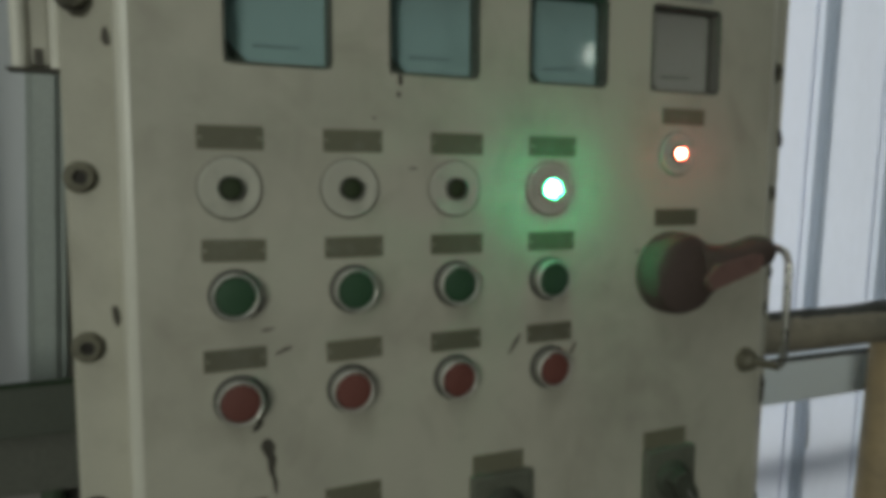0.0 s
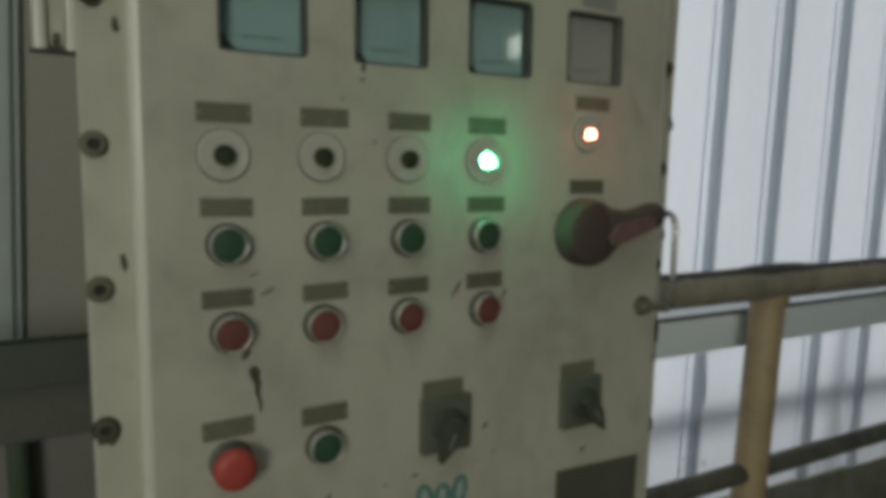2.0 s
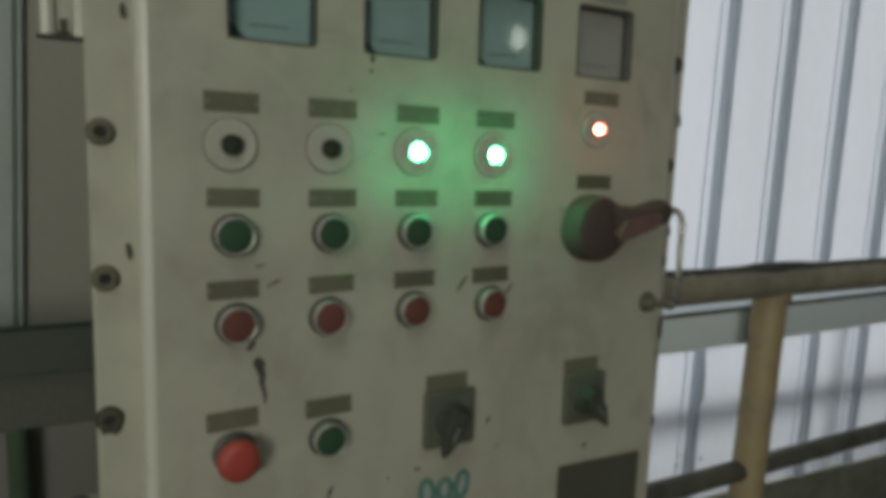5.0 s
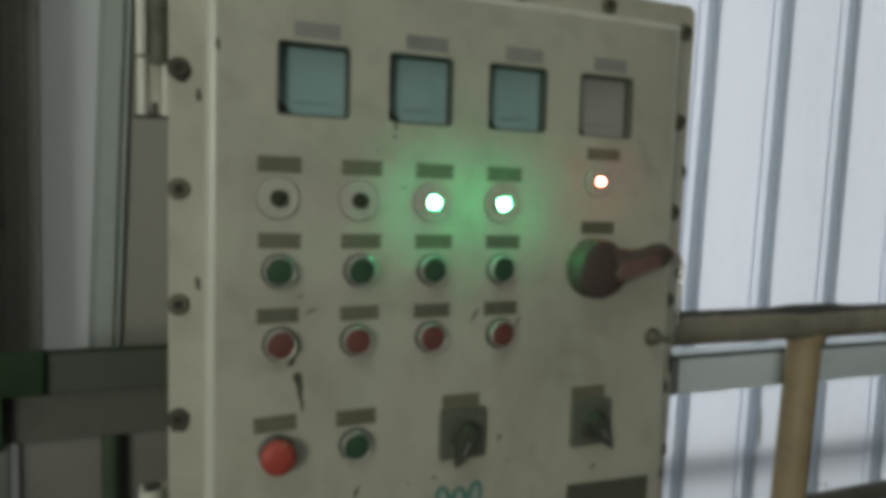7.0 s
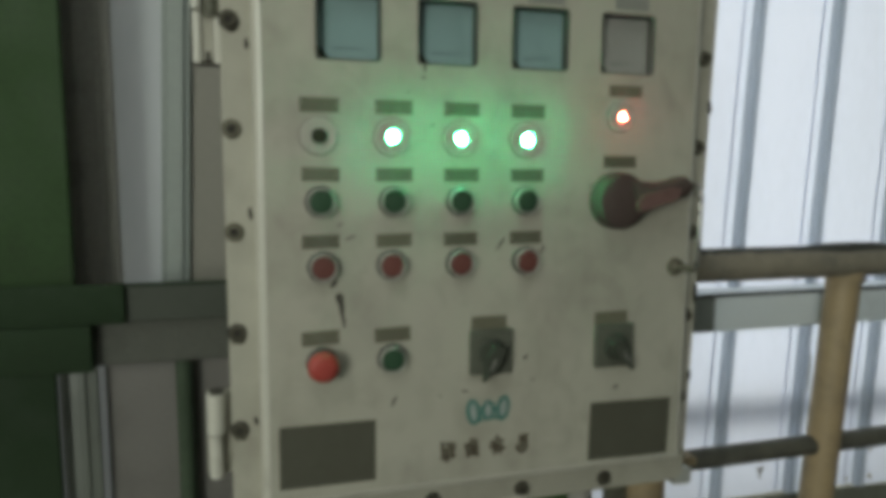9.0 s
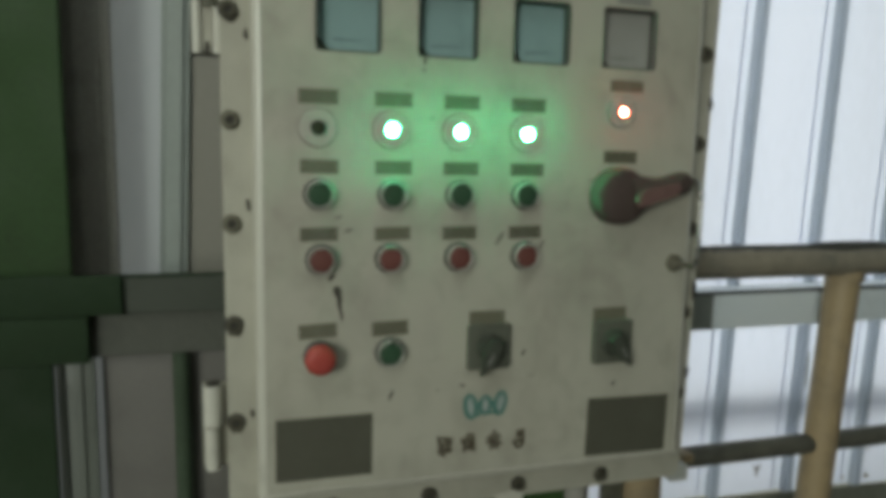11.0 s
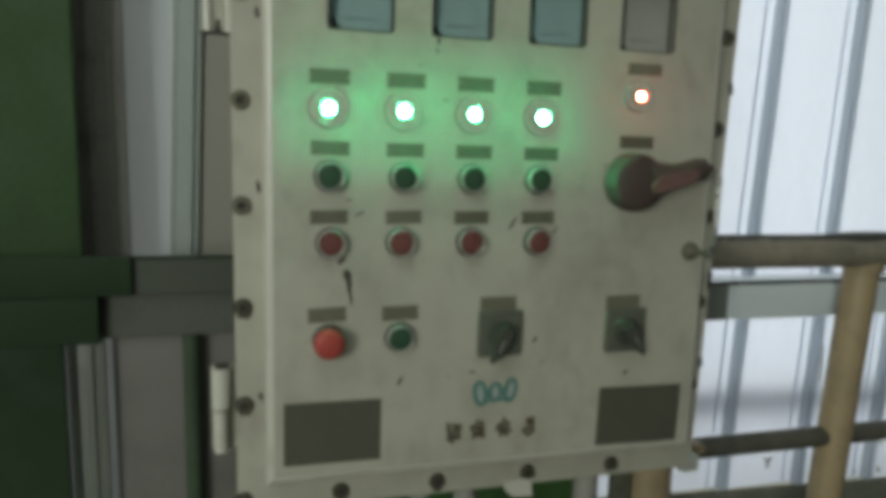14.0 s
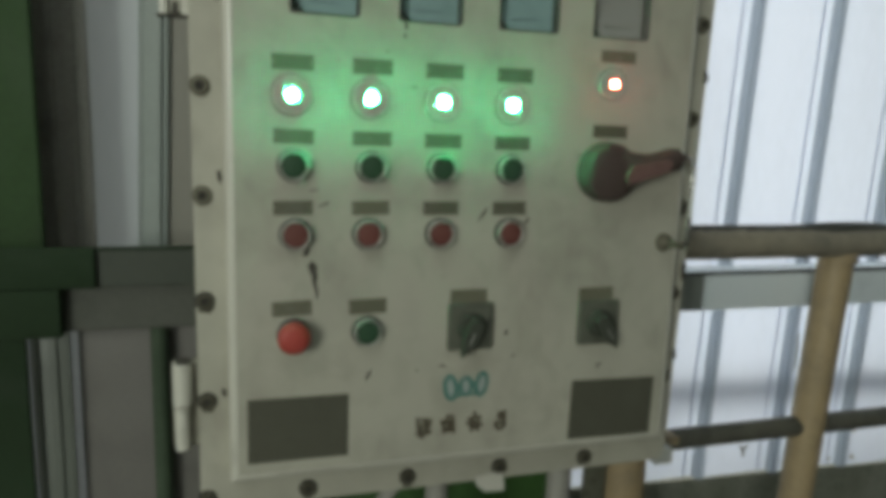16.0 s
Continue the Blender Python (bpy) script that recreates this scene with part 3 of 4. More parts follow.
# door: a plate with four window recesses and a rounded rim
WIN = [(0.0605, 0.065), (0.1635, 0.064), (0.2675, 0.065), (0.3735, 0.066)]
WZ0, WZ1 = 1.551, 1.616
RIM = 0.008
xs = sorted({X0 + RIM, X1 - RIM} | {c + s * w / 2 for c, w in WIN for s in (-1, 1)})
zs = [Z0 + RIM, WZ0, WZ1, Z1 - RIM]
bm = bmesh.new()
grid = [[bm.verts.new((x, PY, z)) for z in zs] for x in xs]


def is_window(i, j):
    return j == 1 and any(abs((xs[i] + xs[i + 1]) / 2 - c) < 0.005 for c, w in WIN)


for i in range(len(xs) - 1):
    for j in range(3):
        if not is_window(i, j):
            bm.faces.new((grid[i][j], grid[i + 1][j], grid[i + 1][j + 1], grid[i][j + 1]))
        else:
            fr = [grid[i][j], grid[i + 1][j], grid[i + 1][j + 1], grid[i][j + 1]]
            bk = [bm.verts.new((v.co.x, PY + 0.018, v.co.z)) for v in fr]
            for k in range(4):
                bm.faces.new((fr[k], fr[(k + 1) % 4], bk[(k + 1) % 4], bk[k]))
            bm.faces.new(bk)
edge = [grid[i][0] for i in range(len(xs))] + [grid[-1][j] for j in (1, 2, 3)] + [grid[i][3] for i in range(len(xs) - 2, -1, -1)] + [grid[0][j] for j in (2, 1)]
EDGE = [v.co.copy() for v in edge]
door = part("door", bm, PAINT, cabinet, "pale grey-beige door plate with paint chips")
bm = bmesh.new()
edge = [bm.verts.new(p) for p in EDGE]
prev = edge
for k in range(1, 6):
    q = radians(90 * k / 5)
    out, back = RIM * math.sin(q), RIM * (1 - math.cos(q))
    if k == 5:
        back = FY - PY
    ring = []
    for v in edge:
        dx = -1 if abs(v.co.x - xs[0]) < 1e-6 else 1 if abs(v.co.x - xs[-1]) < 1e-6 else 0
        dz = -1 if abs(v.co.z - zs[0]) < 1e-6 else 1 if abs(v.co.z - zs[-1]) < 1e-6 else 0
        ring.append(bm.verts.new((v.co.x + dx * out, PY + back, v.co.z + dz * out)))
    for a in range(len(edge)):
        b = (a + 1) % len(edge)
        bm.faces.new((prev[a], prev[b], ring[b], ring[a]))
    prev = ring
# the rim is paler than the door plate all the way round
part("door_rim", bm, PAINT_EDGE, cabinet, "paler rim of the door")


def blob(w, h, seed):
    rng = random.Random(seed)
    return [(w / 2 * (1 + rng.uniform(-0.35, 0.2)) * math.cos(a), h / 2 * (1 + rng.uniform(-0.35, 0.2)) * math.sin(a)) for a in [2 * math.pi * i / 11 for i in range(11)]]


def bolt(x, z, worn=0.0):
    """Socket bolt sunk in a stained counterbore of the flange."""
    b = part("bolt", turned(((0.0, 0.001), (0.0042, 0.001), (0.0042, -0.004), (0.0070, -0.004), (0.0078, -0.003), (0.0078, 0.002)), 20), BOLT_DARK if worn > 0.5 else BOLT, cabinet, "rusty socket bolt", at=(x, FY - 0.001, z))
    if worn > 0.5:
        part("grime_stain", slab(blob(0.018, 0.021, int(x * 977 + z * 3511)), -0.0006, 0.0004), BOLT_DARK, b, "dark grime round the bolt", at=(x + 0.001, FY, z - 0.003), smooth=False)
    part("bolt_socket", turned(((0, 0.0), (0.0047, 0.0005)), 6), BOLT_HOLE, b, at=(x, FY - 0.003, z))
    part("counterbore", turned(((0.0080, -0.0012), (0.0093, -0.0009), (0.0098, 0.0), (0.0098, 0.002)), 24), BOLT_HOLE if worn > 0.5 else BOLT, b, at=(x, FY, z))


for i, z in enumerate((1.168, 1.273, 1.378, 1.482, 1.588, 1.692)):
    bolt(-0.054, z, 1.0 if i in (0, 1, 4) else 0.0)
    bolt(0.487 + 0.026 * (z - 1.34), z - 0.01)
for x in (-0.056, 0.047, 0.158, 0.269, 0.380):
    bolt(x, 1.061, 1.0)
for x in (0.06, 0.17, 0.28, 0.39):
    bolt(x, 1.699)


def hinge(z0, z1, split, worn):
    """Knuckle hinge on the west edge: a leaf, two knuckles and a pin; the worn one is chipped down to dark metal."""
    h = part("hinge", box(-0.088, -0.058, 0.501, 0.508, z0, z1, 0.002), PAINT, cabinet, "grey painted hinge")
    if not worn:
        part("knuckle", tube([(0, 0, z0), (0, 0, z0 + 0.003), (0, 0, split - 0.0025), (0, 0, split - 0.0015)], 0.0072, 18), PAINT_EDGE, h, at=(-0.0785, 0.494, 0))
        part("knuckle", tube([(0, 0, split + 0.0015), (0, 0, split + 0.0025), (0, 0, z1 - 0.002), (0, 0, z1)], 0.0098, 18), PAINT_EDGE, h, at=(-0.0775, 0.493, 0))
        part("hinge_pin", tube([(0, 0, z1 - 0.01), (0, 0, z1 + 0.003)], 0.0075, 14), CHIP, h, at=(-0.0765, 0.494, 0))
        return
    low = part("knuckle", tube([(0, 0, z0), (0, 0, z0 + 0.002), (0, 0, split - 0.004), (0, 0, split - 0.002)], 0.0048, 14), PAINT_EDGE, h, at=(-0.0835, 0.496, 0))
    part("flat", box(-0.0785, -0.0685, 0.4955, 0.5012, z0 + 0.002, split - 0.004, 0.0008, 1), PAINT, low, smooth=False)
    part("slot", box(-0.0765, -0.0715, 0.4945, 0.4962, z0 + 0.001, z0 + 0.0115, 0.0006, 1), CHIP, low, smooth=False)
    part("knuckle", tube([(0, 0, z0), (0, 0, z0 + 0.002), (0, 0, split - 0.008), (0, 0, split - 0.006)], 0.0044, 14), PAINT_EDGE, h, at=(-0.0640, 0.496, 0))
    part("foot", box(-0.0905, -0.0620, 0.4915, 0.5005, z0 - 0.0025, z0 - 0.0003, 0.0006, 1), CHIP, h, smooth=False)
    part("knuckle", tube([(0, 0, split + 0.001), (0, 0, split + 0.003), (0, 0, z1 - 0.002), (0, 0, z1)], 0.0050, 14), PAINT_EDGE, h, at=(-0.0842, 0.496, 0))
    part("bare_knuckle", tube([(0, 0, split - 0.006), (0, 0, split - 0.003), (0, 0, split + 0.03), (0, 0, z1)], 0.0082, 16, wobble=0.06), BARE, h, "grimy bare knuckle", at=(-0.0700, 0.497, 0))


hinge(1.116, 1.208, 1.164, False)
hinge(1.546, 1.648, 1.597, True)


def name_plate(x0, x1, z0, z1, mat=PLATE, turn=0.0, rivets=True, name="name_plate", label="blank dark grey engraved label plate"):
    w, h = x1 - x0, z1 - z0
    at = ((x0 + x1) / 2, PY, (z0 + z1) / 2)
    p = part(name, slab(rounded_outline(w, h, 0.0008, 2), -0.0005, 0.0003, turn, 0.0002), mat, cabinet, label, at=at, smooth=False)
    if rivets:
        for s in (-1, 1):
            c = math.cos(radians(turn)) * s * (w / 2 - 0.0022)
            d = math.sin(radians(turn)) * s * (w / 2 - 0.0022)
            part("rivet", turned(((0, -0.0006), (0.0005, -0.0005), (0.0007, 0.0)), 8), SILVER, p, at=(at[0] + c, PY - 0.0005, at[2] + d))
    return p


LX = (0.0305, 0.1065, 0.1795, 0.255)
for i, x in enumerate(LX):
    name_plate(x - 0.0195, x + 0.0195, 1.499, 1.5135, turn=(0.0, 0.6, 0.0, 0.3)[i])
    name_plate(x - 0.0192 + 0.0008 * (i == 0), x + 0.0197, 1.4305, 1.4445, turn=(-0.8, 0.5, 0.0, 0.2)[i])
    name_plate(x - 0.019, x + 0.0188, 1.3622, 1.3762, turn=(1.0, 1.6, 0.6, 1.2)[i])
name_plate(0.0095, 0.0483, 1.2612, 1.2765, turn=2.2)
name_plate(0.0855, 0.1243, 1.2605, 1.2760, turn=1.6)
name_plate(0.352, 0.3935, 1.5258, 1.5385, rivets=False)
name_plate(0.348, 0.3895, 1.4465, 1.4600, rivets=False)
for x0, x1 in ((0.042, 0.084), (0.147, 0.190), (0.2515, 0.2945), (0.3560, 0.3975)):
    name_plate(x0, x1, 1.6205, 1.6345, PLATE_PALE, rivets=False, label="faded pale grey label plate")
name_plate(-0.0150, 0.0862, 1.1080, 1.1762, PLATE_DARK, turn=-0.3, rivets=False, name="rating_plate", label="large dark grey rating plate, worn blank")
name_plate(0.3420, 0.4500, 1.0990, 1.1700, PLATE_DARK, turn=-1.2, rivets=False, name="rating_plate", label="large dark grey rating plate, worn blank")


def meter(cx, w, dim):
    """Panel meter behind a window: pale face, dark pivot cover in one corner and a pointer at rest."""
    h = WZ1 - WZ0
    cz = (WZ0 + WZ1) / 2
    rim = RIM_DULL if dim else METER_RIM
    m = part("panel_meter", ring_slab(rounded_outline(w + 0.001, h + 0.001, 0.0055), rounded_outline(w - 0.0022, h - 0.0022, 0.0045), -0.0006, 0.0175), rim, cabinet, "square panel meter with pale face behind glass", at=(cx, PY, cz))
    part("meter_face", slab(rounded_outline(w - 0.003, h - 0.003, 0.003), 0.0132, 0.0175), FACE_GREY if dim else FACE, m, "dull warm grey dial face" if dim else "pale greenish white dial face", at=(cx, PY, cz))
    cover = [(0, 0), (0.0140, 0.0), (0.0120, 0.0024), (0.0072, 0.0068), (0.0034, 0.0110), (0.0, 0.0145)]
    part("pivot_cover", slab(cover, 0.0112, 0.0133), rim, m, at=(cx - w / 2 + 0.0018, PY, cz - h / 2 + 0.0018))
    pointer = slab([(-0.016, -0.0006), (0.013, -0.0004), (0.013, 0.0004), (-0.016, 0.0007)], 0.0126, 0.0132, {0: 0.5, 1: 0.5, 2: 5.0, 3: 1.0}[round((cx - 0.06) / 0.104)])
    part("pointer", pointer, PRINT, m, "thin dark pointer at rest", at=(cx + 0.002, PY, cz - h / 2 + 0.0135))
    part("glass", slab(rounded_outline(w - 0.0024, h - 0.0024, 0.0045), 0.0072, 0.0078), GLASS_DULL if dim else GLASS, m, "clear meter glass", at=(cx, PY, cz)).visible_shadow = False
    part("specks", dust(w, h, int(cx * 1000)), CHIP, m, at=(cx, PY, cz))


def dust(w, h, seed):
    rng = random.Random(seed)
    own = bmesh.new()
    for _ in range(5):
        x, z, r = rng.uniform(-0.4, 0.42) * w, rng.uniform(-0.15, 0.42) * h, rng.uniform(0.0003, 0.0008)
        box(x - r, x + r * 1.5, 0.0127, 0.0133, z - r * 0.6, z + r * 0.6, bm=own)
    return own


for c, w in WIN:
    meter(c, w, c > 0.35)


def glow_shield(lens_r):
    """A thin upright collar round the lens, added to keep the dome's light off the bezel."""
    own = bmesh.new()
    prof = ((lens_r + 0.0001, -0.0008), (lens_r + 0.0001, -0.0058), (lens_r + 0.0004, -0.0061), (lens_r + 0.0007, -0.0058), (lens_r + 0.0008, -0.0006))
    rings = [[own.verts.new((q * math.cos(2 * math.pi * i / 36), y, q * math.sin(2 * math.pi * i / 36))) for i in range(36)] for q, y in prof]
    for p, q in zip(rings, rings[1:]):
        for i in range(36):
            own.faces.new((p[i], p[(i + 1) % 36], q[(i + 1) % 36], q[i]))
    return own


def indicator(x, z, size, lens_r, glow, label):
    """Indicator lamp: a shallow bezel with a raised rim, a dark lens at its bottom and, within, the glowing element that comes forward when it lights."""
    r = size / 2
    dish = ((lens_r + 0.0003, -0.0014), (r * 0.84, -0.0017), (r * 0.91, -0.0020), (r * 0.97, -0.0018), (r, -0.0009), (r, 0.0005))
    lamp = part("indicator_lamp", turned(dish, 48), SILVER, cabinet, label, at=(x, PY, z))
    # dark ring painted round the bezel in place of the soft shadow it casts
    part("rim_shadow_ring", turned(((r - 0.0004, -0.0008), (r + 0.0007, -0.0006), (r + 0.0010, 0.0004)), 48), DARK_RING, lamp, "dark ring standing in for the bezel's soft shadow", at=(x, PY, z))
    part("lens", turned(((0, -0.0040), (lens_r * 0.6, -0.0039), (lens_r * 0.9, -0.0034), (lens_r, -0.0028), (lens_r, 0.0005)), 32), LENS_OFF, lamp, "dark green lens", at=(x, PY, z))
    part("glow_shield", glow_shield(lens_r), DARK_RING, lamp, "dark collar added to keep the glow off the bezel", at=(x, PY, z))
    k = lens_r * 0.62
    return part("glow_dome", turned(((0, -0.0042), (k * 0.35, -0.0038), (k * 0.65, -0.0026), (k * 0.88, -0.0008), (k, 0.0010), (k, 0.0022)), 28), glow, lamp, label="bright glowing dome", at=(x, PY, z))


LAMP_Z = 1.4757
LEDS = []
for x in (0.0296, 0.1042, 0.1778, 0.2530):
    LEDS.append(indicator(x, LAMP_Z, 0.0375, 0.0068, GREEN_GLOW, "round pale metal indicator lamp, green when lit"))
LEDS.append(indicator(0.3675, 1.5033, 0.033, 0.0048, RED_GLOW, "round pale metal indicator lamp glowing red"))


def push_button(x, z, mat, label):
    b = part("push_button", turned(((0.0128, -0.0025), (0.0154, -0.0025), (0.0161, -0.0017), (0.0161, 0.0005)), 36), DARK_RING, cabinet, label, at=(x, PY, z))
    part("collar", turned(((0.0122, -0.0086), (0.0126, -0.0104), (0.0132, -0.0107), (0.0139, -0.0101), (0.0141, -0.0086), (0.0138, -0.0080)), 36), CHROME, b, "worn chrome ring", at=(x, PY, z))
    part("sleeve", turned(((0.0136, -0.0084), (0.0139, -0.0078), (0.0141, -0.0034), (0.0142, -0.0022)), 32), SLEEVE, b, "dull grey sleeve", at=(x, PY, z))
    part("cap", turned(((0, -0.0108), (0.0090, -0.0107), (0.0116, -0.0102), (0.0123, -0.0089), (0.0123, -0.0022)), 32), mat, b, at=(x, PY, z))


for x in (0.0307, 0.1057, 0.1783, 0.2530):
    push_button(x, 1.4100, GREEN_CAP, "green push button in a chrome ring")
for x in (0.0322, 0.1033, 0.1783, 0.2548):
    push_button(x, 1.3434, RED_CAP, "dull red push button in a chrome ring")
push_button(0.1040, 1.2426, GREEN_CAP, "green push button in a chrome ring")

mushroom = part("mushroom_button", turned(((0.009, -0.014), (0.0125, -0.012), (0.0145, -0.004), (0.0165, -0.003), (0.0165, 0.0005)), 36), DARK_RING, cabinet, "red mushroom stop button", at=(0.0298, PY, 1.2432))
part("mushroom_cap", turned(((0, -0.0255), (0.009, -0.0252), (0.0130, -0.0240), (0.0152, -0.0215), (0.0160, -0.0185), (0.0156, -0.0150), (0.0110, -0.0130), (0.0, -0.0128)), 40), RED_MUSHROOM, mushroom, "bright red domed cap", at=(0.0298, PY, 1.2432))


def selector(x, z, turn, label):
    """Rotary switch: square escutcheon, round boss and a wedge handle."""
    s = part("selector_switch", slab(rounded_outline(0.050, 0.051, 0.003), -0.0065, 0.0004, 0, 0.0018), SWITCH_GREY, cabinet, label, at=(x, PY, z))
    part("boss", turned(((0.0, -0.013), (0.0135, -0.013), (0.0150, -0.0115), (0.0160, -0.006)), 32), SWITCH_DARK, s, at=(x, PY, z))
    wedge = [(-0.0075, 0.010), (0.0, 0.0125), (0.0075, 0.010), (0.0085, -0.011), (0.0, -0.0315), (-0.0085, -0.011)]
    part("pointer_handle", slab(wedge, -0.0235, -0.0128, turn, 0.0022), SWITCH_DARK, s, "dark wedge handle", at=(x, PY, z), smooth=False)
    c, d = math.sin(radians(turn)), -math.cos(radians(turn))
    part("index_mark", slab([(-0.0009, 0.001), (0.0009, 0.001), (0.0009, -0.013), (-0.0009, -0.013)], -0.0240, -0.0233, turn), PLATE_PALE, s, at=(x + c * 0.004, PY, z + d * 0.004), smooth=False)


selector(0.2155, 1.2425, -24.0, "dark square selector switch, handle turned down")
selector(0.3685, 1.2400, 32.0, "dark square selector switch, handle turned aside")
name_plate(0.1930, 0.2345, 1.2680, 1.2825, rivets=False)
name_plate(0.3440, 0.3865, 1.2650, 1.2800, turn=1.2, rivets=False)

# main switch: a round hub with a long grip
HX, HZ = 0.3640, 1.4098
hub = part("main_switch", turned(((0.0, -0.0245), (0.023, -0.024), (0.0290, -0.0215), (0.0315, -0.016), (0.0325, -0.006), (0.0325, 0.0005)), 44), BROWN, cabinet, "dark brown rotary main switch", at=(HX, PY, HZ))
grip = bmesh.new()
ringset = []
TILT_G = 12.0
for i in range(15):
    u = i / 14
    along = 0.012 + 0.074 * u
    half = 0.0235 - 0.0135 * math.sin(min(1.0, u * 1.45) * math.pi / 2) + 0.0065 * max(0, u - 0.45)
    if u > 0.86:
        half *= math.sqrt(max(0.05, 1 - ((u - 0.86) / 0.145) ** 2))
    thick = 0.011 + 0.004 * math.sin(u * math.pi)
    ring = []
    for k in range(16):
        q = 2 * math.pi * k / 16
        cx, sx = math.copysign(abs(math.cos(q)) ** 0.7, math.cos(q)), math.copysign(abs(math.sin(q)) ** 0.7, math.sin(q))
        ring.append(grip.verts.new((along, -0.0175 - thick * sx, half * cx)))
    ringset.append(ring)
for p, q in zip(ringset, ringset[1:]):
    for k in range(16):
        grip.faces.new((p[k], p[(k + 1) % 16], q[(k + 1) % 16], q[k]))
grip.faces.new(ringset[0])
grip.faces.new(ringset[-1])
bmesh.ops.rotate(grip, verts=grip.verts, cent=(0, 0, 0), matrix=Euler((0, radians(-TILT_G), 0)).to_matrix())
part("grip", grip, BROWN, hub, "dark brown moulded grip", at=(HX, PY, HZ))
inlay = [(0.012, -0.0125), (0.060, -0.0085), (0.066, -0.0035), (0.066, 0.0025), (0.058, 0.0058), (0.020, 0.0060), (0.008, -0.004)]
part("grip_inlay", slab(inlay, -0.0335, -0.028, TILT_G, 0.001), GRIP_RED, hub, "faded red strip on the grip", at=(HX, PY, HZ - 0.002))

# wire hasp at the grip's end with its screw
hasp = part("hasp", tube([(0, -0.005, 0.094), (0, -0.024, 0.0955), (0, -0.031, 0.092), (0, -0.0345, 0.084), (0, -0.0345, 0.02), (0, -0.0335, 0.004), (0, -0.030, -0.001), (0, -0.012, -0.0015)], 0.0030, 14), WIRE, cabinet, "bent chrome wire hasp", at=(0.4535, PY, 1.3325))
part("hasp_screw", turned(((0, -0.011), (0.005, -0.0105), (0.0078, -0.008), (0.0085, -0.003), (0.0105, -0.002), (0.0105, 0.0005)), 20), BOLT, hasp, "dark screw head", at=(0.4470, PY, 1.3305))
part("hasp_foot", tube([(0.4470, PY - 0.009, 1.3305), (0.4535, PY - 0.03, 1.3310)], 0.0034, 12), BOLT, hasp)


def chip(points, x, z, turn=0.0, y=None, mat=None, name="paint_chip"):
    return part(name, slab(points, -0.0004, 0.0002, turn), mat or CHIP, cabinet, at=(x, PY if y is None else y, z), smooth=False)


for i, (x, z, w, h, t) in enumerate((
        (0.0490, 1.3095, 0.0085, 0.0150, 6), (0.0515, 1.2985, 0.0055, 0.016, -4), (0.0530, 1.2860, 0.0032, 0.0180, 6),
        (0.1065, 1.1945, 0.0030, 0.0130, -28), (0.1870, 1.1990, 0.0090, 0.0026, 5), (0.2580, 1.2325, 0.0030, 0.0080, -40),
        (0.3745, 1.1880, 0.0075, 0.0032, 40), (0.1385, 1.5470, 0.0040, 0.0075, 0), (0.1375, 1.5375, 0.0035, 0.0040, 0),
        (0.1205, 1.5215, 0.0022, 0.0022, 0), (0.0600, 1.3725, 0.0120, 0.0022, 22), (0.0500, 1.3865, 0.0100, 0.0014, 8),
        (0.2260, 1.3630, 0.0030, 0.0170, -35), (0.2760, 1.3560, 0.0022, 0.0120, -30), (0.0430, 1.3250, 0.0050, 0.0100, -38),
        (0.1580, 1.1960, 0.0035, 0.0018, 0), (-0.0225, 1.6075, 0.0042, 0.0110, 8), (0.2680, 1.2060, 0.0030, 0.0016, 30),
        (0.1480, 1.4890, 0.0070, 0.0016, 5), (0.3320, 1.4270, 0.0070, 0.0016, 20))):
    chip(blob(w, h, i), x, z, t)
for i, (z, h) in enumerate(((1.566, 0.012), (1.397, 0.014), (1.176, 0.012))):
    chip(blob(0.005, h, 50 + i), -0.0375, z, 8, y=FY)
for i, (z, h) in enumerate(((1.52, 0.020), (1.40, 0.013), (1.29, 0.030), (1.185, 0.018))):
    chip(blob(0.007, h, 70 + i), 0.4990 + 0.026 * (z - 1.33), z, 0, y=FY, name="edge_chip")


def loop(cx, cz, rx, rz, a0, a1, r=0.0017):
    return tube([(cx + rx * math.cos(radians(a)), 0, cz + rz * math.sin(radians(a))) for a in [a0 + (a1 - a0) * i / 22 for i in range(23)]], r, 6)


# splashed dirt near the foot of the sheets and a run of dirt beside a rib
dirt = random.Random(31)
for i in range(26):
    x = dirt.choice((1.21, 1.25, 1.28, 1.45, 1.50, 1.67, 1.75, 1.86, 2.0)) + dirt.uniform(-0.03, 0.03)
    z = sill(x) + 0.01 + 0.13 * dirt.random() ** 2
    part("dirt_fleck", slab(blob(dirt.uniform(0.005, 0.016), dirt.uniform(0.006, 0.022), 200 + i), -0.0009, -0.0002, dirt.uniform(-40, 40)), SHEET_DIRT, wall_north, at=(x, WALL_Y - 0.0045 - 0.00005 * i, z), smooth=False)
part("dirt_run", slab(blob(0.008, 0.110, 300), -0.0009, -0.0002), SHEET_DIRT, wall_north, "thin grey run of dirt", at=(1.284, WALL_Y - 0.004, 0.955), smooth=False)

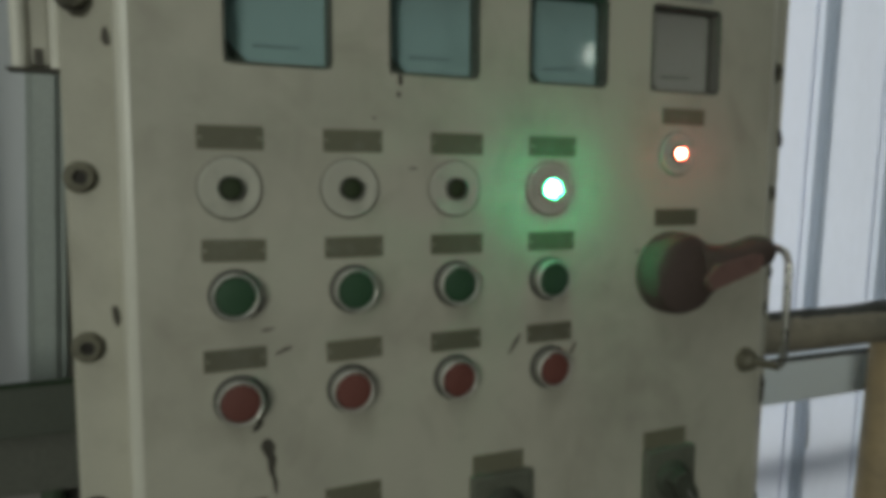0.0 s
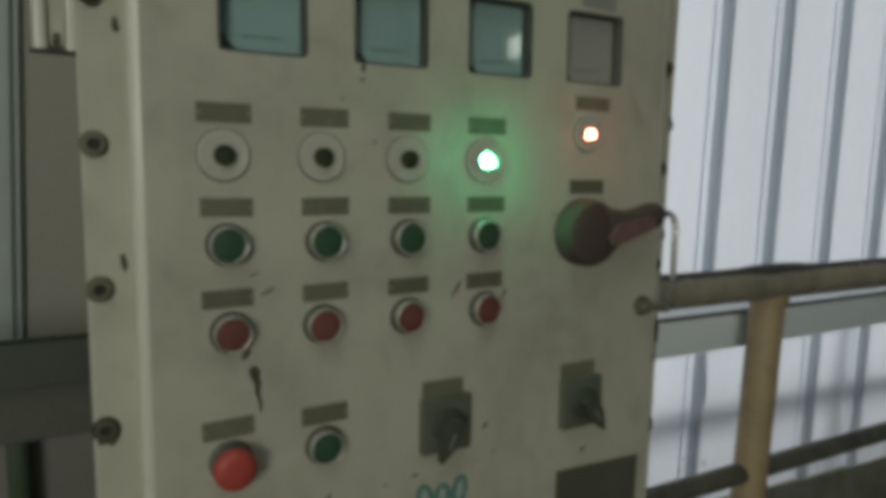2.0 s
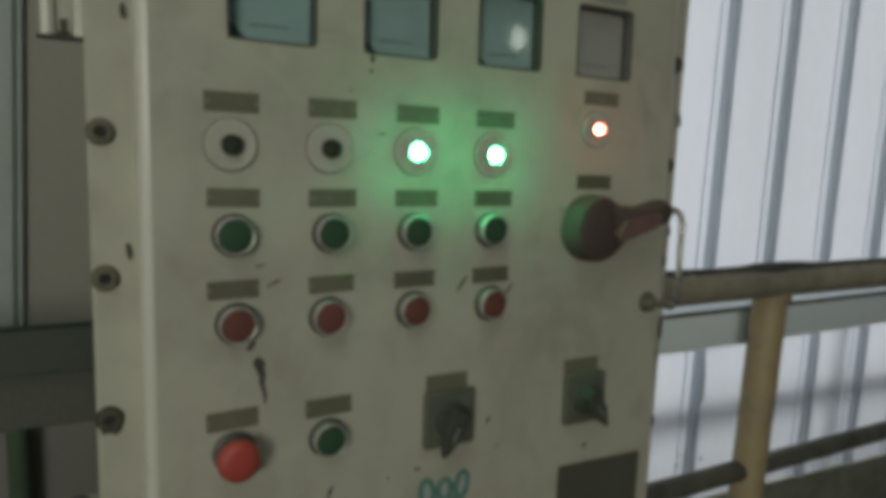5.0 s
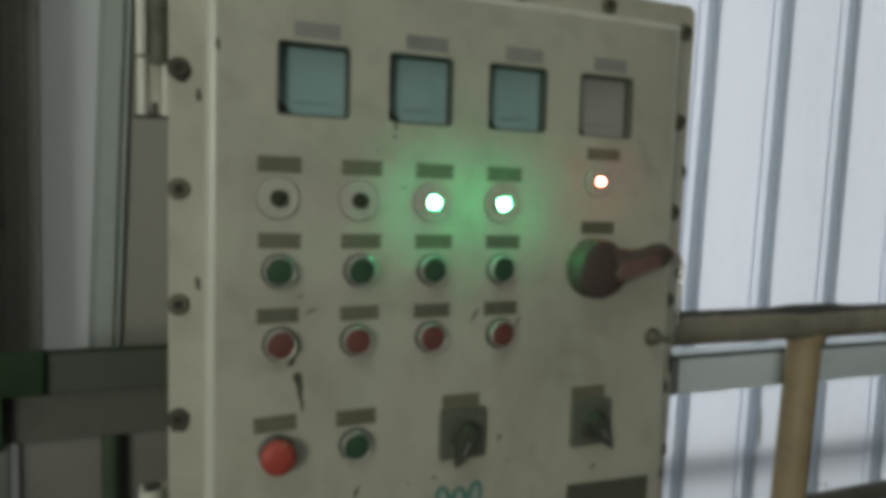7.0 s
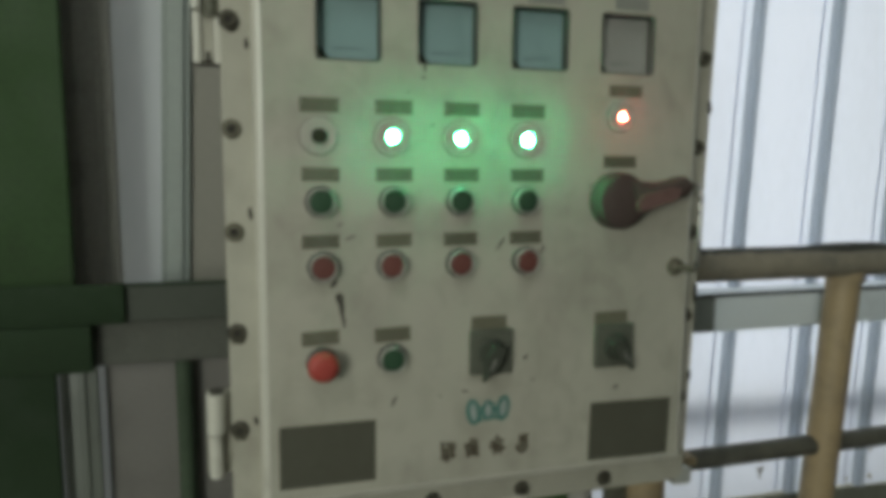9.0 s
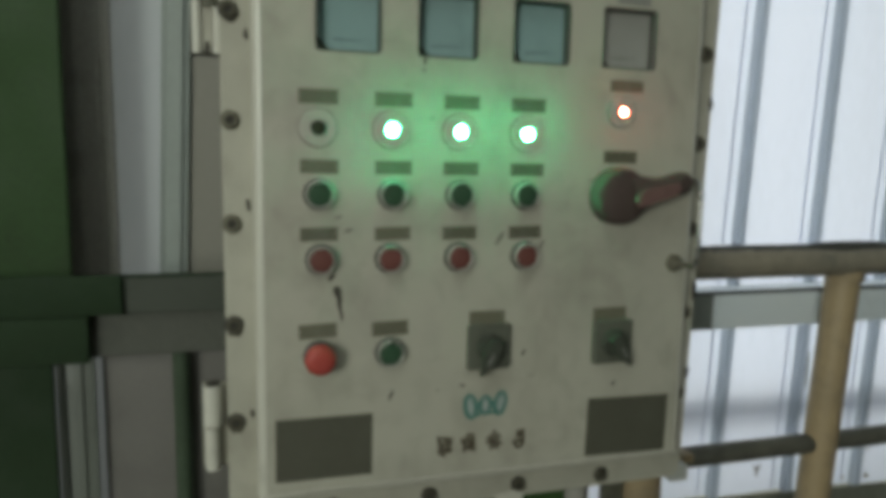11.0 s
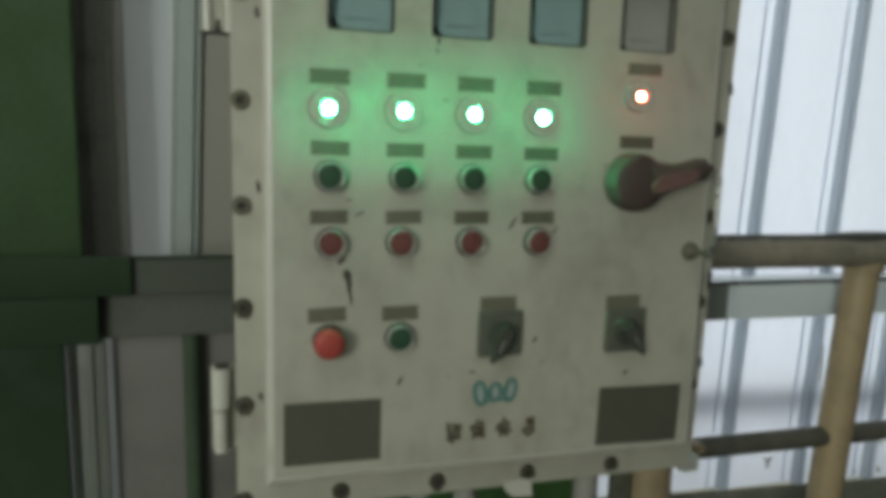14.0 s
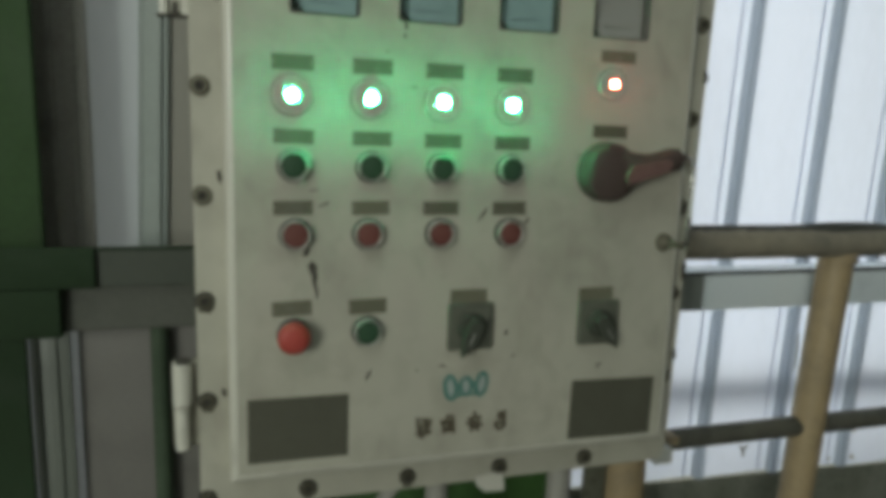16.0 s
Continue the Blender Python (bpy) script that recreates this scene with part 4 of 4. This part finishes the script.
# printed mark and writing, worn: bent teal bands and four groups of short dark bars
emblem = bmesh.new()
for cx, cz, rx, rz, lean in ((-0.0175, 0.0, 0.0062, 0.0130, 9), (0.0, 0.0005, 0.0062, 0.0098, 0), (0.0178, 0.0018, 0.0060, 0.0125, -9)):
    ringlet = loop(0, 0, rx, rz, 0, 360, 0.0027)
    bmesh.ops.rotate(ringlet, verts=ringlet.verts, cent=(0, 0, 0), matrix=Euler((0, radians(-lean), 0)).to_matrix())
    bmesh.ops.translate(ringlet, verts=ringlet.verts, vec=(cx, 0, cz))
    merge(emblem, ringlet)
for a, b in (((-0.0135, 0.0085), (-0.0040, -0.0080)), ((-0.0150, -0.0110), (-0.0045, -0.0085)), ((0.0135, 0.0095), (0.0040, -0.0080)), ((0.0160, -0.0085), (0.0045, -0.0085)), ((-0.0050, -0.0088), (0.0050, -0.0088))):
    merge(emblem, tube([(a[0], 0, a[1]), ((a[0] + b[0]) / 2, 0, (a[1] + b[1]) / 2 - 0.0006), (b[0], 0, b[1])], 0.0019, 6))
for v in emblem.verts:
    v.co.y *= 0.12
emblem = part("emblem", emblem, TEAL, cabinet, "worn teal printed mark", at=(0.2145, PY - 0.0001, 1.1735))
for cx, cz, rz in ((-0.0175, 0.0, 0.0120), (0.0, 0.0005, 0.0088), (0.0178, 0.0018, 0.0115)):
    part("pale_oval", slab([(0.0048 * math.cos(2 * math.pi * i / 16), rz * math.sin(2 * math.pi * i / 16)) for i in range(16)], -0.0001, 0.0002), TEAL_PALE, emblem, "paler blue inside of a loop", at=(0.2145 + cx, PY - 0.00005, 1.1735 + cz), smooth=False)
GLYPHS = (
    (0.1670, ((-0.005, 0.000, 0.003, 0.019), (0.003, 0.006, 0.011, 0.003), (0.003, 0.001, 0.011, 0.003), (0.002, -0.005, 0.013, 0.003), (0.004, 0.000, 0.003, 0.016), (-0.001, -0.004, 0.003, 0.009), (-0.003, -0.008, 0.009, 0.003))),
    (0.1960, ((0.005, 0.000, 0.003, 0.018), (-0.003, 0.003, 0.011, 0.003), (-0.005, -0.003, 0.003, 0.012), (-0.001, 0.007, 0.003, 0.006), (0.001, -0.003, 0.003, 0.009), (-0.004, -0.002, 0.003, 0.010), (0.003, -0.001, 0.003, 0.008))),
    (0.2260, ((0.000, 0.004, 0.014, 0.003), (0.000, -0.002, 0.017, 0.003), (0.000, 0.008, 0.003, 0.005), (-0.003, -0.005, 0.003, 0.008), (0.003, -0.004, 0.003, 0.010), (-0.002, 0.001, 0.003, 0.010), (0.001, -0.003, 0.003, 0.012))),
    (0.2570, ((0.001, 0.007, 0.009, 0.003), (0.001, 0.003, 0.009, 0.003), (0.004, 0.001, 0.003, 0.016), (-0.001, -0.003, 0.010, 0.003), (-0.001, 0.004, 0.003, 0.008), (-0.004, -0.007, 0.003, 0.009), (0.003, -0.007, 0.003, 0.008))))
for gx, bars in GLYPHS:
    for n_, (dx, dz, w, h) in enumerate(bars):
        w, h = w * 1.15 + 0.0006, h * 1.15 + 0.0006
        t = (6, -9, 4, -5, 11, 38, -42)[n_]
        piece = slab([(-w / 2, -h / 2), (w / 2, -h / 2), (w / 2, h / 2), (-w / 2, h / 2)], -0.0003 - 0.00004 * n_, 0.0001, t)
        part("printed_bar", piece, INK, cabinet, at=(gx + dx * 1.05, PY, 1.1315 + dz * 1.15), smooth=False)

# cable glands and cables below
HANG = (
    (0.180, 0.0085, ((0.180, 1.040), (0.166, 1.028), (0.146, 1.007), (0.126, 0.980), (0.110, 0.930), (0.104, 0.800), (0.104, 0.500), (0.104, FLOOR + 0.009))),
    (0.210, 0.0145, tuple((0.210 + 0.010 * u, 1.040 - (0.873 - FLOOR + 0.13) * u) for u in span(0, 1, 12))),
    (0.378, 0.0160, tuple((0.378 + 0.004 * u, 1.040 - (0.873 - FLOOR + 0.13) * u) for u in span(0, 1, 12))))
for x, rad, line in HANG:
    g = part("cable_gland", tube([(0, 0, 1.066), (0, 0, 1.058), (0, 0, 1.057), (0, 0, 1.047)], rad + 0.004, 6), PAINT_BODY, cabinet, "grey hexagonal cable gland", at=(x, 0.545, 0))
    part("gland_nut", tube([(0, 0, 1.0468), (0, 0, 1.038)], rad + 0.002, 18), PAINT_BODY, g, at=(x, 0.545, 0))
    tagged(part("cable", tube([(cx, 0.545, cz) for cx, cz in line], rad, 14), CABLE), "pale grey power cable hanging below the cabinet", "cable", "cables below the cabinet")
tag = [(-0.017, 0.010), (0.017, 0.012), (0.019, -0.013), (-0.006, -0.010), (-0.016, 0.000)]
part("torn_tag", slab(tag, -0.0008, 0.0002, 3), PAINT_EDGE, cabinet, "pale torn tag under a bolt", at=(0.257, FY - 0.001, 1.042), smooth=False)
part("corner_lug", box(-0.012, 0.014, -0.006, 0.012, -0.012, 0.010, 0.003), PAINT_BODY, cabinet, at=(0.496, 0.495, 1.048))
stand = thing("cabinet_stand", (0.50, 0.60, FLOOR), "tan painted steel stand carrying the cabinet", "stand")
for px in (0.504, -0.02):
    part("stand_post", tube([(0, 0, z) for z in span(FLOOR, 1.022, 16)], 0.032, 22), RAIL, stand, at=(px, 0.592, 0))
# dark strip added where the stand lies in shade beside the post
part("stand_shade_strip", box(0.437, 0.4705, 0.578, 0.588, FLOOR, 1.022, 0.002), BARE, stand, "dark olive strip standing in for the shaded part beside the post")
part("stand_shelf", box(-0.055, 0.572, 0.560, 0.602, 1.0222, 1.034, 0.002), RAIL, stand, "flat bar under the cabinet")
for px in (0.02, 0.40):
    part("stand_pad", box(px, px + 0.06, 0.562, 0.596, 1.0342, 1.0618, 0.002), RAIL, stand)

# dark green machine low behind the cabinet
machine = thing("machine_housing", (0.34, 0.85, FLOOR), "dark green machine housing standing behind the cabinet", "machine")
part("housing", box(0.06, 0.505, 0.76, 0.97, FLOOR, 0.93, 0.02, 3), MACHINE, machine)
part("housing_lid", box(0.07, 0.495, 0.77, 0.96, 0.926, 0.945, 0.008, 2), MACHINE, machine)


# ---- what moves: the glowing domes come forward as their lamps light ----
def motions():
    for led, on in zip(LEDS, (13.37, 8.37, 3.33, None, None)):
        home = led.location.copy()
        shown, hidden = pose(home.x, home.y - 0.0050, home.z), pose(home.x, home.y + 0.0080, home.z)
        if on is None:
            walk(led, [(0.0, shown), (16.0, shown)])
        else:
            walk(led, [(0.0, hidden), (on - 0.04, hidden), (on, shown), (16.0, shown)])


motions()
